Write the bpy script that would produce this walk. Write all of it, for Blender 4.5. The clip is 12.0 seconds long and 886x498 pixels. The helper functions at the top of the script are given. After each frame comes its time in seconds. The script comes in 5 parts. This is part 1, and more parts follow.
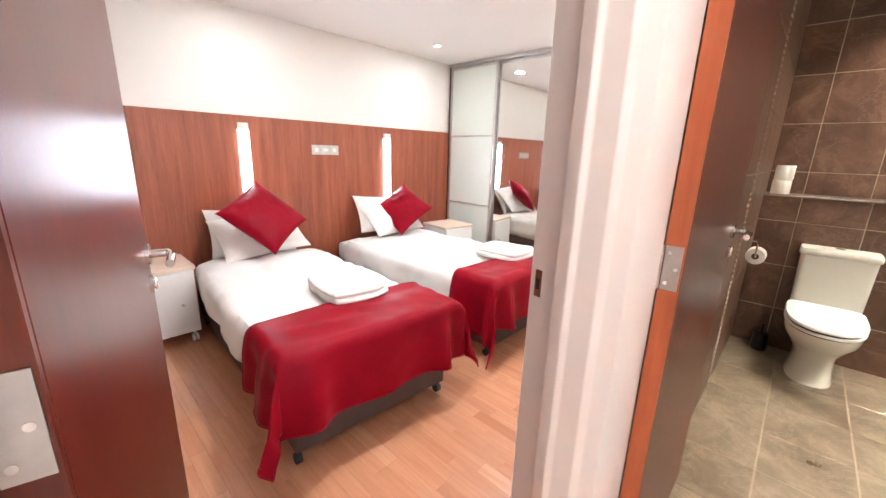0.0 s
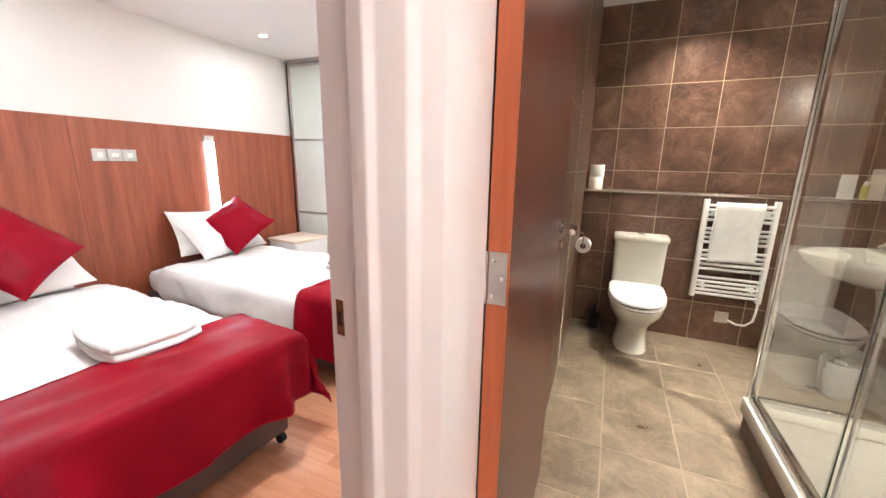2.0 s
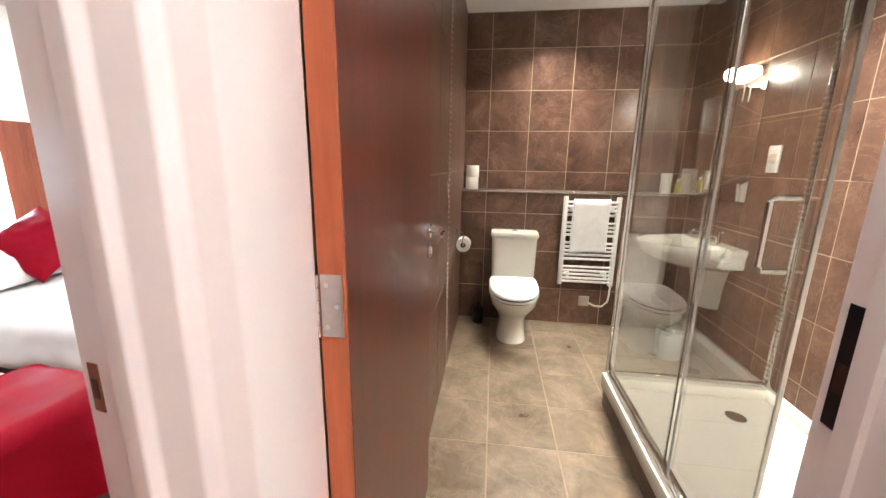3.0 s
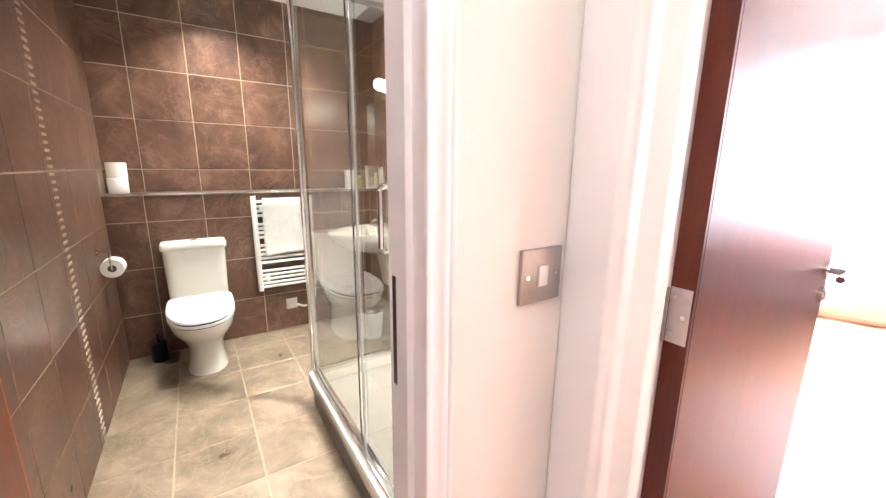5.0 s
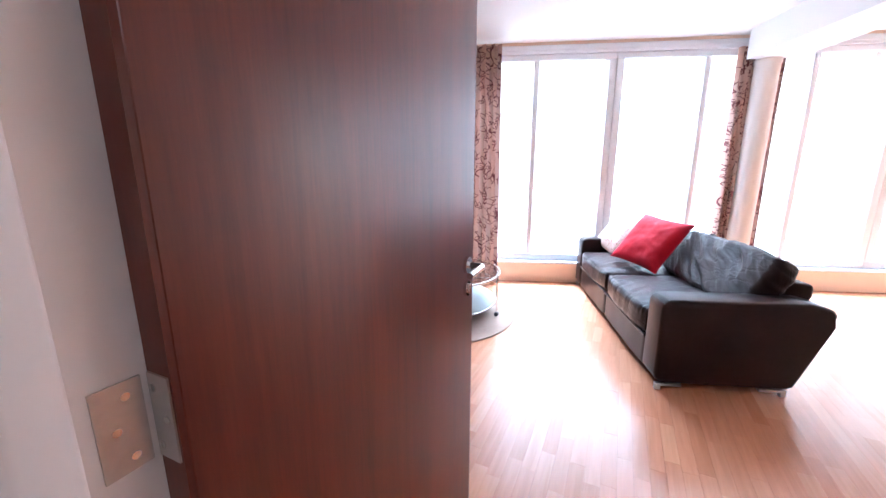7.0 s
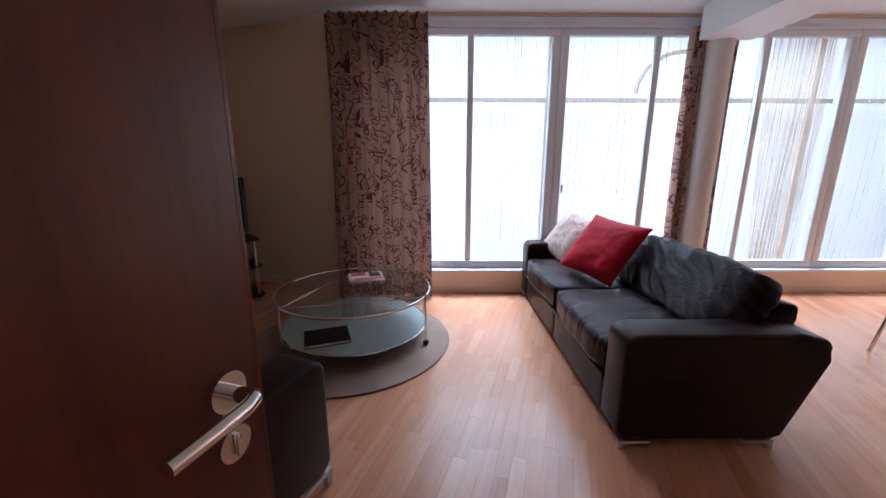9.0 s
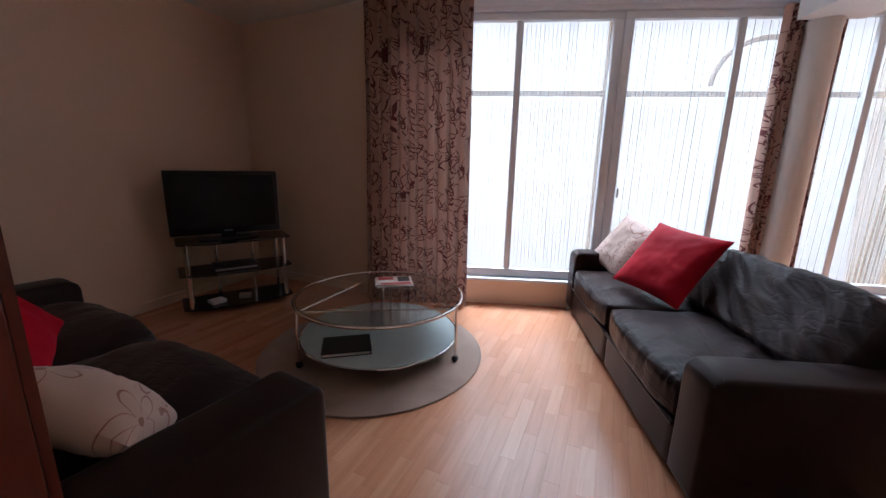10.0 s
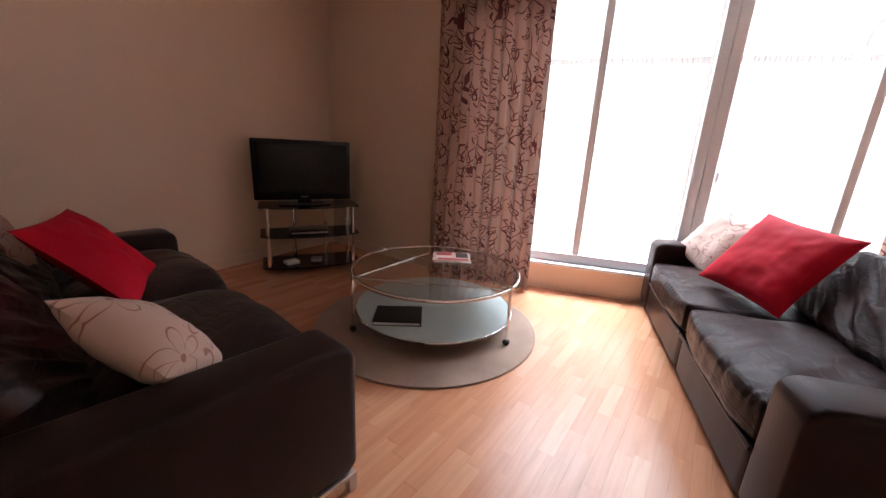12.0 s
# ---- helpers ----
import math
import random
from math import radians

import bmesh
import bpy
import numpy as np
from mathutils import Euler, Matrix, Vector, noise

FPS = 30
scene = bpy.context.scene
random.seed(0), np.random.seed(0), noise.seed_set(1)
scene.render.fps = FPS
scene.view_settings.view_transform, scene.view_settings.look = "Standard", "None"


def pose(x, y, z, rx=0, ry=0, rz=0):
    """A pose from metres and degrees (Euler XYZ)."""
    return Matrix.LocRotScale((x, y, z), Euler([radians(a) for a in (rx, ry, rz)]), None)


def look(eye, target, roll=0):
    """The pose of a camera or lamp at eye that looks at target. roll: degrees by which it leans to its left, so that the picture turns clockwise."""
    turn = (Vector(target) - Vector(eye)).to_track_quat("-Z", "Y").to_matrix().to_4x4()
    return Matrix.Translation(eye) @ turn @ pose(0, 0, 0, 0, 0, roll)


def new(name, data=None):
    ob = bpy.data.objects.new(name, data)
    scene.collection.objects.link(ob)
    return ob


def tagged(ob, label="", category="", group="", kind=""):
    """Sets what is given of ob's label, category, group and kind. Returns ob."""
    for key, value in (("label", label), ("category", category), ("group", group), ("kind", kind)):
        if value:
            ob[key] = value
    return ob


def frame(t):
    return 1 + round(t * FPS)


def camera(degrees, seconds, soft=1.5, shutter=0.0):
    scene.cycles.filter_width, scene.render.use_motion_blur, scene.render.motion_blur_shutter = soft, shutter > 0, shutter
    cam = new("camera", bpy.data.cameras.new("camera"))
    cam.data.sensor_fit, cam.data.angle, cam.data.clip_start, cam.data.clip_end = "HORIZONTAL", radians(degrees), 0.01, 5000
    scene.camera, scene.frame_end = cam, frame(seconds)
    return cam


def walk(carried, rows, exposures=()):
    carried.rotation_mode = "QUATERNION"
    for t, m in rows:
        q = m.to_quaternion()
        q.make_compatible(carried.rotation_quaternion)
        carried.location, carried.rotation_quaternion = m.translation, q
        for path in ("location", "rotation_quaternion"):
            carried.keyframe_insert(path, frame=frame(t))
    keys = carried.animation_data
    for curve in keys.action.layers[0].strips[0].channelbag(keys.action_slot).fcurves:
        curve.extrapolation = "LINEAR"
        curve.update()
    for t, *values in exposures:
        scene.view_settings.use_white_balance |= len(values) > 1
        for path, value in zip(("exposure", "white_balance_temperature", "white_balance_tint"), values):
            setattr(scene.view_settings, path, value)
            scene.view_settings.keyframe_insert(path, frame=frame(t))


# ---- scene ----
cam = camera(99.2, 12.0)
PATH = [
    (0.0, -0.828, 0.67, 1.361, 75.65, -1.66, -46.34),
    (0.5, -0.778, 0.663, 1.362, 77.27, -1.38, -47.15),
    (1.0, -0.725, 0.657, 1.362, 78.15, -1.02, -51.06),
    (1.5, -0.65, 0.666, 1.351, 77.98, -0.94, -58.76),
    (2.0, -0.556, 0.674, 1.335, 77.16, -0.94, -66.1),
    (2.5, -0.473, 0.655, 1.33, 76.69, -1.09, -73.53),
    (3.0, -0.424, 0.612, 1.342, 77.45, -0.85, -82.39),
    (5.0, -0.385, 0.384, 1.331, 77.86, -0.61, -123.14),
    (5.5, -0.412, 0.291, 1.337, 78.02, -0.2, -134.35),
    (6.0, -0.45, 0.192, 1.334, 78.61, -0.39, -143.18),
    (6.5, -0.494, 0.063, 1.34, 78.4, 0.15, -150.06),
    (7.0, -0.514, -0.097, 1.345, 77.67, -0.01, -154.9),
    (7.5, -0.531, -0.295, 1.343, 77.5, -0.03, -157.17),
    (9.5, -0.455, -0.985, 1.311, 76.93, -0.11, -162.56),
    (10.0, -0.423, -1.116, 1.267, 77.61, -1.23, -155.68),
    (10.5, -0.431, -1.187, 1.234, 77.06, -1.79, -148.3),
    (11.0, -0.444, -1.228, 1.224, 75.72, -1.94, -144.87),
    (11.5, -0.464, -1.234, 1.22, 75.31, -3.17, -143.69),
    (12.0, -0.483, -1.241, 1.215, 74.42, -2.74, -143.63),
]
EXPOSURES = [(0.0, 0.1, 5750, 7), (2.0, 0.02, 5650, 7), (2.5, -0.06, 5600, 7), (3.0, 0.04, 5600, 7), (4.0, 0.25, 5500, 7), (5.0, 0.58, 5350, 7), (5.5, 0.26, 5200, 9), (6.0, -0.25, 5100, 10), (6.5, -0.80, 5100, 10), (7.0, -0.98, 4850, 8), (7.5, -1.25, 4800, 8), (9.3, -3.0, 5150, 11), (10.0, -3.02, 5400, 12), (10.5, -2.68, 5600, 13), (11.0, -2.24, 5850, 15), (12.0, -2.12, 6000, 16)]
walk(cam, [(r[0], pose(*r[1:])) for r in PATH], EXPOSURES)
DAY_WATTS, BED_WATTS, BATH_WATTS, HALL_WATTS, SKY_GLOW = 34500, 22.5, 28, 8.8, 3.6

# ---- light, world, exposure ----
world = bpy.data.worlds.new("sky")
scene.world = world
world.use_nodes = True
wn = world.node_tree.nodes
sky = wn.new("ShaderNodeTexSky")
sky.sky_type, sky.sun_disc = "NISHITA", False
sky.sun_elevation, sky.sun_rotation = radians(35), radians(200)
world.node_tree.links.new(sky.outputs[0], wn["Background"].inputs[0])
wn["Background"].inputs[1].default_value = 0.12

FACADE = radians(18.48)


def at_facade(u, v, z=0.0):
    """A place given along the angled window front: u along it, v square to it."""
    return Vector((u * math.cos(FACADE) - v * math.sin(FACADE), u * math.sin(FACADE) + v * math.cos(FACADE), z))


def area_lamp(name, place, target, sx, sy, watts, colour, spread=180):
    data = bpy.data.lights.new(name, "AREA")
    data.shape, data.size, data.size_y, data.energy, data.color = "RECTANGLE", sx, sy, watts, colour
    data.spread = radians(spread)
    ob = new(name, data)
    ob.matrix_world = look(place, target)
    return ob


def point_lamp(name, place, watts, colour, radius=0.04):
    data = bpy.data.lights.new(name, "POINT")
    data.energy, data.color, data.shadow_soft_size = watts, colour, radius
    ob = new(name, data)
    ob.location = place
    return ob


sun_data = bpy.data.lights.new("sun", "SUN")
sun_data.energy, sun_data.angle, sun_data.color = 0.8, radians(12), (1.0, 0.96, 0.9)
sun = new("sun", sun_data)
sun.matrix_world = look((0, 0, 10), (2, 6, 0))

DAY = (0.93, 0.97, 1.0)
# the open sky above the street, seen by the windows but above every line of sight from the room
area_lamp("window_daylight", at_facade(-2.6, -6.7, 5.6), at_facade(-2.6, -4.0, 0.9), 7.5, 3.4, DAY_WATTS, DAY)
for x, y, share in ((2.05, 3.53, 0.22), (0.33, 3.52, 0.2), (0.4, 2.0, 1.6), (2.05, 2.0, 1.6)):
    area_lamp("bedroom_downlight_glow", (x, y, 2.362), (x, y, 0), 0.09, 0.09, BED_WATTS * share, (1.0, 0.93, 0.86))
for x, y, share, cone in ((0.75, 0.35, 0.18, 115), (2.57, 0.14, 0.85, 112), (1.25, -0.48, 1.7, 88)):
    area_lamp("bathroom_downlight_glow", (x, y, 2.545), (x, y, 0), 0.09, 0.09, BATH_WATTS * share, (1.0, 0.88, 0.70), cone)
point_lamp("mirror_lamp_bulb", (2.24, -0.79, 1.90), 12, (1.0, 0.86, 0.62), 0.04)
area_lamp("hall_ceiling_glow", (-0.45, 0.50, 2.36), (-0.45, 0.50, 0), 0.22, 0.22, HALL_WATTS, (1.0, 0.865, 0.765))

# ---- materials ----


def node_material(name):
    m = bpy.data.materials.new(name)
    m.use_nodes = True
    return m, m.node_tree.nodes, m.node_tree.links, m.node_tree.nodes["Principled BSDF"]


def coords(n, l, scale=(1, 1, 1), shift=False, where="Object"):
    tc = n.new("ShaderNodeTexCoord")
    mp = n.new("ShaderNodeMapping")
    mp.inputs["Scale"].default_value = scale
    l.new(tc.outputs[where], mp.inputs["Vector"])
    if shift:
        info = n.new("ShaderNodeObjectInfo")
        mul = n.new("ShaderNodeMath")
        mul.operation = "MULTIPLY"
        mul.inputs[1].default_value = 37.0
        l.new(info.outputs["Random"], mul.inputs[0])
        l.new(mul.outputs[0], mp.inputs["Location"])
    return mp.outputs["Vector"]


def ramp(n, l, source, stops):
    r = n.new("ShaderNodeValToRGB")
    e = r.color_ramp.elements
    while len(e) < len(stops):
        e.new(0.5)
    for k, (p, c) in enumerate(stops):
        e[k].position, e[k].color = p, (*c, 1)
    l.new(source, r.inputs[0])
    return r.outputs[0]


def noise_tex(n, l, vec, scale, detail=4.0, rough=0.55, distortion=0.0):
    t = n.new("ShaderNodeTexNoise")
    t.inputs["Scale"].default_value, t.inputs["Detail"].default_value = scale, detail
    t.inputs["Roughness"].default_value, t.inputs["Distortion"].default_value = rough, distortion
    l.new(vec, t.inputs["Vector"])
    return t.outputs["Fac"]


def bump(n, l, bsdf, height, strength, distance=0.01):
    b = n.new("ShaderNodeBump")
    b.inputs["Strength"].default_value, b.inputs["Distance"].default_value = strength, distance
    l.new(height, b.inputs["Height"])
    l.new(b.outputs[0], bsdf.inputs["Normal"])
    return b


def surface(name, c1, c2, rough, scale=3.0, metal=0.0, fine=60.0, relief=0.05, stretch=(1, 1, 1), shift=False, where="Object", rough_var=0.08, sheen=0.0, spec=0.5, coat=0.0):
    """A surface whose colour drifts between two tones and whose gloss and relief vary at two scales."""
    m, n, l, b = node_material(name)
    v = coords(n, l, stretch, shift, where)
    big, small = noise_tex(n, l, v, scale, 5), noise_tex(n, l, v, fine, 3)
    mix = n.new("ShaderNodeMath")
    mix.operation = "MULTIPLY_ADD"
    mix.inputs[1].default_value = 0.35
    l.new(small, mix.inputs[0])
    l.new(big, mix.inputs[2])
    l.new(ramp(n, l, mix.outputs[0], [(0.42, c1), (0.92, c2)]), b.inputs["Base Color"])
    mr = n.new("ShaderNodeMapRange")
    mr.inputs["To Min"].default_value, mr.inputs["To Max"].default_value = rough - rough_var, rough + rough_var
    l.new(big, mr.inputs["Value"])
    l.new(mr.outputs[0], b.inputs["Roughness"])
    b.inputs["Metallic"].default_value = metal
    b.inputs["Specular IOR Level"].default_value = spec
    b.inputs["Sheen Weight"].default_value = sheen
    b.inputs["Coat Weight"].default_value = coat
    if relief:
        bump(n, l, b, small, relief, 0.004)
    return m


def veneer(name, dark, light, rough, along="z", coat=0.0):
    """Wood veneer with long grain and broad tonal bands."""
    m, n, l, b = node_material(name)
    st = {"z": (9, 9, 0.55), "x": (0.55, 9, 9), "y": (9, 0.55, 9)}[along]
    v = coords(n, l, st, True)
    band = noise_tex(n, l, v, 1.6, 6, 0.6, 0.6)
    fine = noise_tex(n, l, v, 14.0, 4, 0.7)
    add = n.new("ShaderNodeMath")
    add.operation = "MULTIPLY_ADD"
    add.inputs[1].default_value = 0.55
    l.new(fine, add.inputs[0])
    l.new(band, add.inputs[2])
    l.new(ramp(n, l, add.outputs[0], [(0.5, dark), (1.0, light)]), b.inputs["Base Color"])
    mr = n.new("ShaderNodeMapRange")
    mr.inputs["To Min"].default_value, mr.inputs["To Max"].default_value = rough - 0.006, rough + 0.008
    l.new(band, mr.inputs["Value"])
    l.new(mr.outputs[0], b.inputs["Roughness"])
    b.inputs["Specular IOR Level"].default_value = 0.4
    b.inputs["Coat Weight"].default_value, b.inputs["Coat Roughness"].default_value = coat, 0.22
    return m


def stone(name, dark, mid, light, vein, rough):
    """Veined ceramic tile, different on every piece."""
    m, n, l, b = node_material(name)
    v = coords(n, l, (1, 1, 1), True, "Object")
    cloud = noise_tex(n, l, v, 4.2, 9, 0.68, 0.5)
    vn = noise_tex(n, l, v, 2.6, 9, 0.72, 0.8)
    dist = n.new("ShaderNodeMath")
    dist.operation = "SUBTRACT"
    dist.inputs[1].default_value = 0.5
    l.new(vn, dist.inputs[0])
    ab = n.new("ShaderNodeMath")
    ab.operation = "ABSOLUTE"
    l.new(dist.outputs[0], ab.inputs[0])
    veins = ramp(n, l, ab.outputs[0], [(0.0, (1, 1, 1)), (0.022, (0, 0, 0))])
    base = ramp(n, l, cloud, [(0.34, dark), (0.52, mid), (0.72, light)])
    mx = n.new("ShaderNodeMix")
    mx.data_type = "RGBA"
    mx.inputs["B"].default_value = (*vein, 1)
    fac = n.new("ShaderNodeMath")
    fac.operation = "MULTIPLY"
    fac.inputs[1].default_value = 0.22
    l.new(veins, fac.inputs[0])
    l.new(fac.outputs[0], mx.inputs["Factor"])
    l.new(base, mx.inputs["A"])
    l.new(mx.outputs["Result"], b.inputs["Base Color"])
    mr = n.new("ShaderNodeMapRange")
    mr.inputs["To Min"].default_value, mr.inputs["To Max"].default_value = rough - 0.08, rough + 0.1
    l.new(cloud, mr.inputs["Value"])
    l.new(mr.outputs[0], b.inputs["Roughness"])
    bump(n, l, b, noise_tex(n, l, v, 26, 5), 0.06, 0.003)
    return m


def plank(name, tones, rough, island=False):
    m, n, l, b = node_material(name)
    v = coords(n, l, (14, 0.9, 1), not island)
    grain = noise_tex(n, l, v, 2.2, 6, 0.65, 0.4)
    fine = noise_tex(n, l, v, 12.0, 3)
    if island:
        src = n.new("ShaderNodeNewGeometry").outputs["Random Per Island"]
    else:
        src = n.new("ShaderNodeObjectInfo").outputs["Random"]
    tone = ramp(n, l, src, [(k / (len(tones) - 1), c) for k, c in enumerate(tones)])
    mul = n.new("ShaderNodeMix")
    mul.data_type, mul.blend_type = "RGBA", "MULTIPLY"
    mul.inputs["Factor"].default_value = 0.6
    l.new(tone, mul.inputs["A"])
    l.new(ramp(n, l, grain, [(0.3, (0.72, 0.66, 0.6)), (0.65, (1, 1, 1))]), mul.inputs["B"])
    l.new(mul.outputs["Result"], b.inputs["Base Color"])
    mr = n.new("ShaderNodeMapRange")
    mr.inputs["To Min"].default_value, mr.inputs["To Max"].default_value = rough - 0.05, rough + 0.09
    l.new(noise_tex(n, l, coords(n, l, (1, 1, 1)), 2.0), mr.inputs["Value"])
    l.new(mr.outputs[0], b.inputs["Roughness"])
    b.inputs["Coat Weight"].default_value, b.inputs["Coat Roughness"].default_value = 0.4, 0.16
    bump(n, l, b, fine, 0.04, 0.002)
    return m


def leafy(name, ground, line, rough):
    """Cloth printed with outlined leaves, each spray turned its own way, joined by thin looping stems."""
    m, n, l, b = node_material(name)
    v = coords(n, l, (1, 1, 1), False, "UV")

    def calc(op, a, c=None, d=None):
        k = n.new("ShaderNodeMath")
        k.operation = op
        for i, s in enumerate((a, c, d)):
            if s is None:
                continue
            if isinstance(s, (int, float)):
                k.inputs[i].default_value = s
            else:
                l.new(s, k.inputs[i])
        return k.outputs[0]

    def spray(scale, shift, length, wide):
        mp = n.new("ShaderNodeMapping")
        mp.inputs["Location"].default_value = (shift, shift * 0.7, 0)
        l.new(v, mp.inputs["Vector"])
        vo = n.new("ShaderNodeTexVoronoi")
        vo.voronoi_dimensions = "2D"
        vo.inputs["Scale"].default_value, vo.inputs["Randomness"].default_value = scale, 0.8
        l.new(mp.outputs[0], vo.inputs["Vector"])
        off = n.new("ShaderNodeVectorMath")
        off.operation = "SUBTRACT"
        l.new(mp.outputs[0], off.inputs[0])
        l.new(vo.outputs["Position"], off.inputs[1])
        tone = n.new("ShaderNodeSeparateColor")
        l.new(vo.outputs["Color"], tone.inputs[0])
        ink = None
        for extra in (0.0, 0.95):
            rot = n.new("ShaderNodeVectorRotate")
            rot.rotation_type = "Z_AXIS"
            l.new(off.outputs[0], rot.inputs["Vector"])
            l.new(calc("MULTIPLY_ADD", tone.outputs[0], 2.4, extra - 0.8), rot.inputs["Angle"])
            sp = n.new("ShaderNodeSeparateXYZ")
            l.new(rot.outputs[0], sp.inputs[0])
            y = calc("SUBTRACT", sp.outputs[1], length * 0.75)
            t = calc("DIVIDE", y, length)
            lens = calc("MULTIPLY", calc("SUBTRACT", 1.0, calc("MULTIPLY", t, t)), wide)
            rim = calc("LESS_THAN", calc("ABSOLUTE", calc("SUBTRACT", calc("ABSOLUTE", sp.outputs[0]), lens)), 0.0040)
            leaf = calc("MULTIPLY", rim, calc("LESS_THAN", calc("ABSOLUTE", t), 1.03))
            ink = leaf if ink is None else calc("MAXIMUM", ink, leaf)
        return ink

    stem_noise = noise_tex(n, l, v, 4.2, 1, 0.4, 0.5)
    stem = calc("LESS_THAN", calc("ABSOLUTE", calc("SUBTRACT", stem_noise, 0.5)), 0.009)
    ink = calc("MAXIMUM", calc("MAXIMUM", spray(4.7, 0.0, 0.072, 0.027), spray(5.6, 3.1, 0.058, 0.019)), stem)
    col = n.new("ShaderNodeMix")
    col.data_type = "RGBA"
    col.inputs["A"].default_value, col.inputs["B"].default_value = (*ground, 1), (*line, 1)
    l.new(ink, col.inputs["Factor"])
    l.new(col.outputs["Result"], b.inputs["Base Color"])
    b.inputs["Roughness"].default_value = rough
    glow, mixer = n.new("ShaderNodeBsdfTranslucent"), n.new("ShaderNodeMixShader")
    l.new(col.outputs["Result"], glow.inputs[0])
    mixer.inputs[0].default_value = 0.1
    l.new(b.outputs[0], mixer.inputs[1])
    l.new(glow.outputs[0], mixer.inputs[2])
    l.new(mixer.outputs[0], n["Material Output"].inputs["Surface"])
    bump(n, l, b, noise_tex(n, l, v, 260, 2), 0.12, 0.002)
    return m


def flowered(name, ground, line, rough):
    """Cloth printed with outlines of six-petalled flowers and thin looping stems."""
    m, n, l, b = node_material(name)
    v = coords(n, l, (1, 1, 1), False, "UV")

    def calc(op, a, c=None, d=None):
        k = n.new("ShaderNodeMath")
        k.operation = op
        for i, s in enumerate((a, c, d)):
            if s is None:
                continue
            if isinstance(s, (int, float)):
                k.inputs[i].default_value = s
            else:
                l.new(s, k.inputs[i])
        return k.outputs[0]
    vo = n.new("ShaderNodeTexVoronoi")
    vo.voronoi_dimensions = "2D"
    vo.inputs["Scale"].default_value, vo.inputs["Randomness"].default_value = 4.4, 0.7
    l.new(v, vo.inputs["Vector"])
    off = n.new("ShaderNodeVectorMath")
    off.operation = "SUBTRACT"
    l.new(v, off.inputs[0])
    l.new(vo.outputs["Position"], off.inputs[1])
    sp = n.new("ShaderNodeSeparateXYZ")
    l.new(off.outputs[0], sp.inputs[0])
    angle = calc("ARCTAN2", sp.outputs[1], sp.outputs[0])
    radius = calc("SQRT", calc("ADD", calc("MULTIPLY", sp.outputs[0], sp.outputs[0]), calc("MULTIPLY", sp.outputs[1], sp.outputs[1])))
    petal = calc("MULTIPLY_ADD", calc("ABSOLUTE", calc("COSINE", calc("MULTIPLY", angle, 3.0))), 0.075, 0.018)
    rim = calc("LESS_THAN", calc("ABSOLUTE", calc("SUBTRACT", radius, petal)), 0.0042)
    eye = calc("LESS_THAN", radius, 0.010)
    stem_noise = noise_tex(n, l, v, 5.0, 1, 0.4, 0.6)
    stem = calc("MULTIPLY", calc("LESS_THAN", calc("ABSOLUTE", calc("SUBTRACT", stem_noise, 0.5)), 0.010), calc("GREATER_THAN", radius, 0.10))
    ink = calc("MAXIMUM", calc("MAXIMUM", rim, eye), stem)
    col = n.new("ShaderNodeMix")
    col.data_type = "RGBA"
    col.inputs["A"].default_value, col.inputs["B"].default_value = (*ground, 1), (*line, 1)
    l.new(calc("MULTIPLY", ink, 0.85), col.inputs["Factor"])
    l.new(col.outputs["Result"], b.inputs["Base Color"])
    b.inputs["Roughness"].default_value = rough
    b.inputs["Sheen Weight"].default_value = 0.2
    bump(n, l, b, noise_tex(n, l, v, 260, 2), 0.12, 0.002)
    return m


def glass(name, tint, rough=0.0, ior=1.45):
    m, n, l, b = node_material(name)
    b.inputs["Base Color"].default_value = (*tint, 1)
    b.inputs["Transmission Weight"].default_value = 1.0
    b.inputs["Roughness"].default_value, b.inputs["IOR"].default_value = rough, ior
    return m


def plain(name, c, rough, metal=0.0, spec=0.5):
    m, n, l, b = node_material(name)
    b.inputs["Base Color"].default_value = (*c, 1)
    b.inputs["Metallic"].default_value, b.inputs["Specular IOR Level"].default_value = metal, spec
    v = coords(n, l)
    mr = n.new("ShaderNodeMapRange")
    mr.inputs["To Min"].default_value, mr.inputs["To Max"].default_value = max(rough - 0.04, 0.01), rough + 0.05
    l.new(noise_tex(n, l, v, 9.0), mr.inputs["Value"])
    l.new(mr.outputs[0], b.inputs["Roughness"])
    return m


def glowing(name, c, strength):
    m, n, l, b = node_material(name)
    b.inputs["Base Color"].default_value = (*c, 1)
    b.inputs["Emission Color"].default_value = (*c, 1)
    b.inputs["Emission Strength"].default_value = strength
    return m


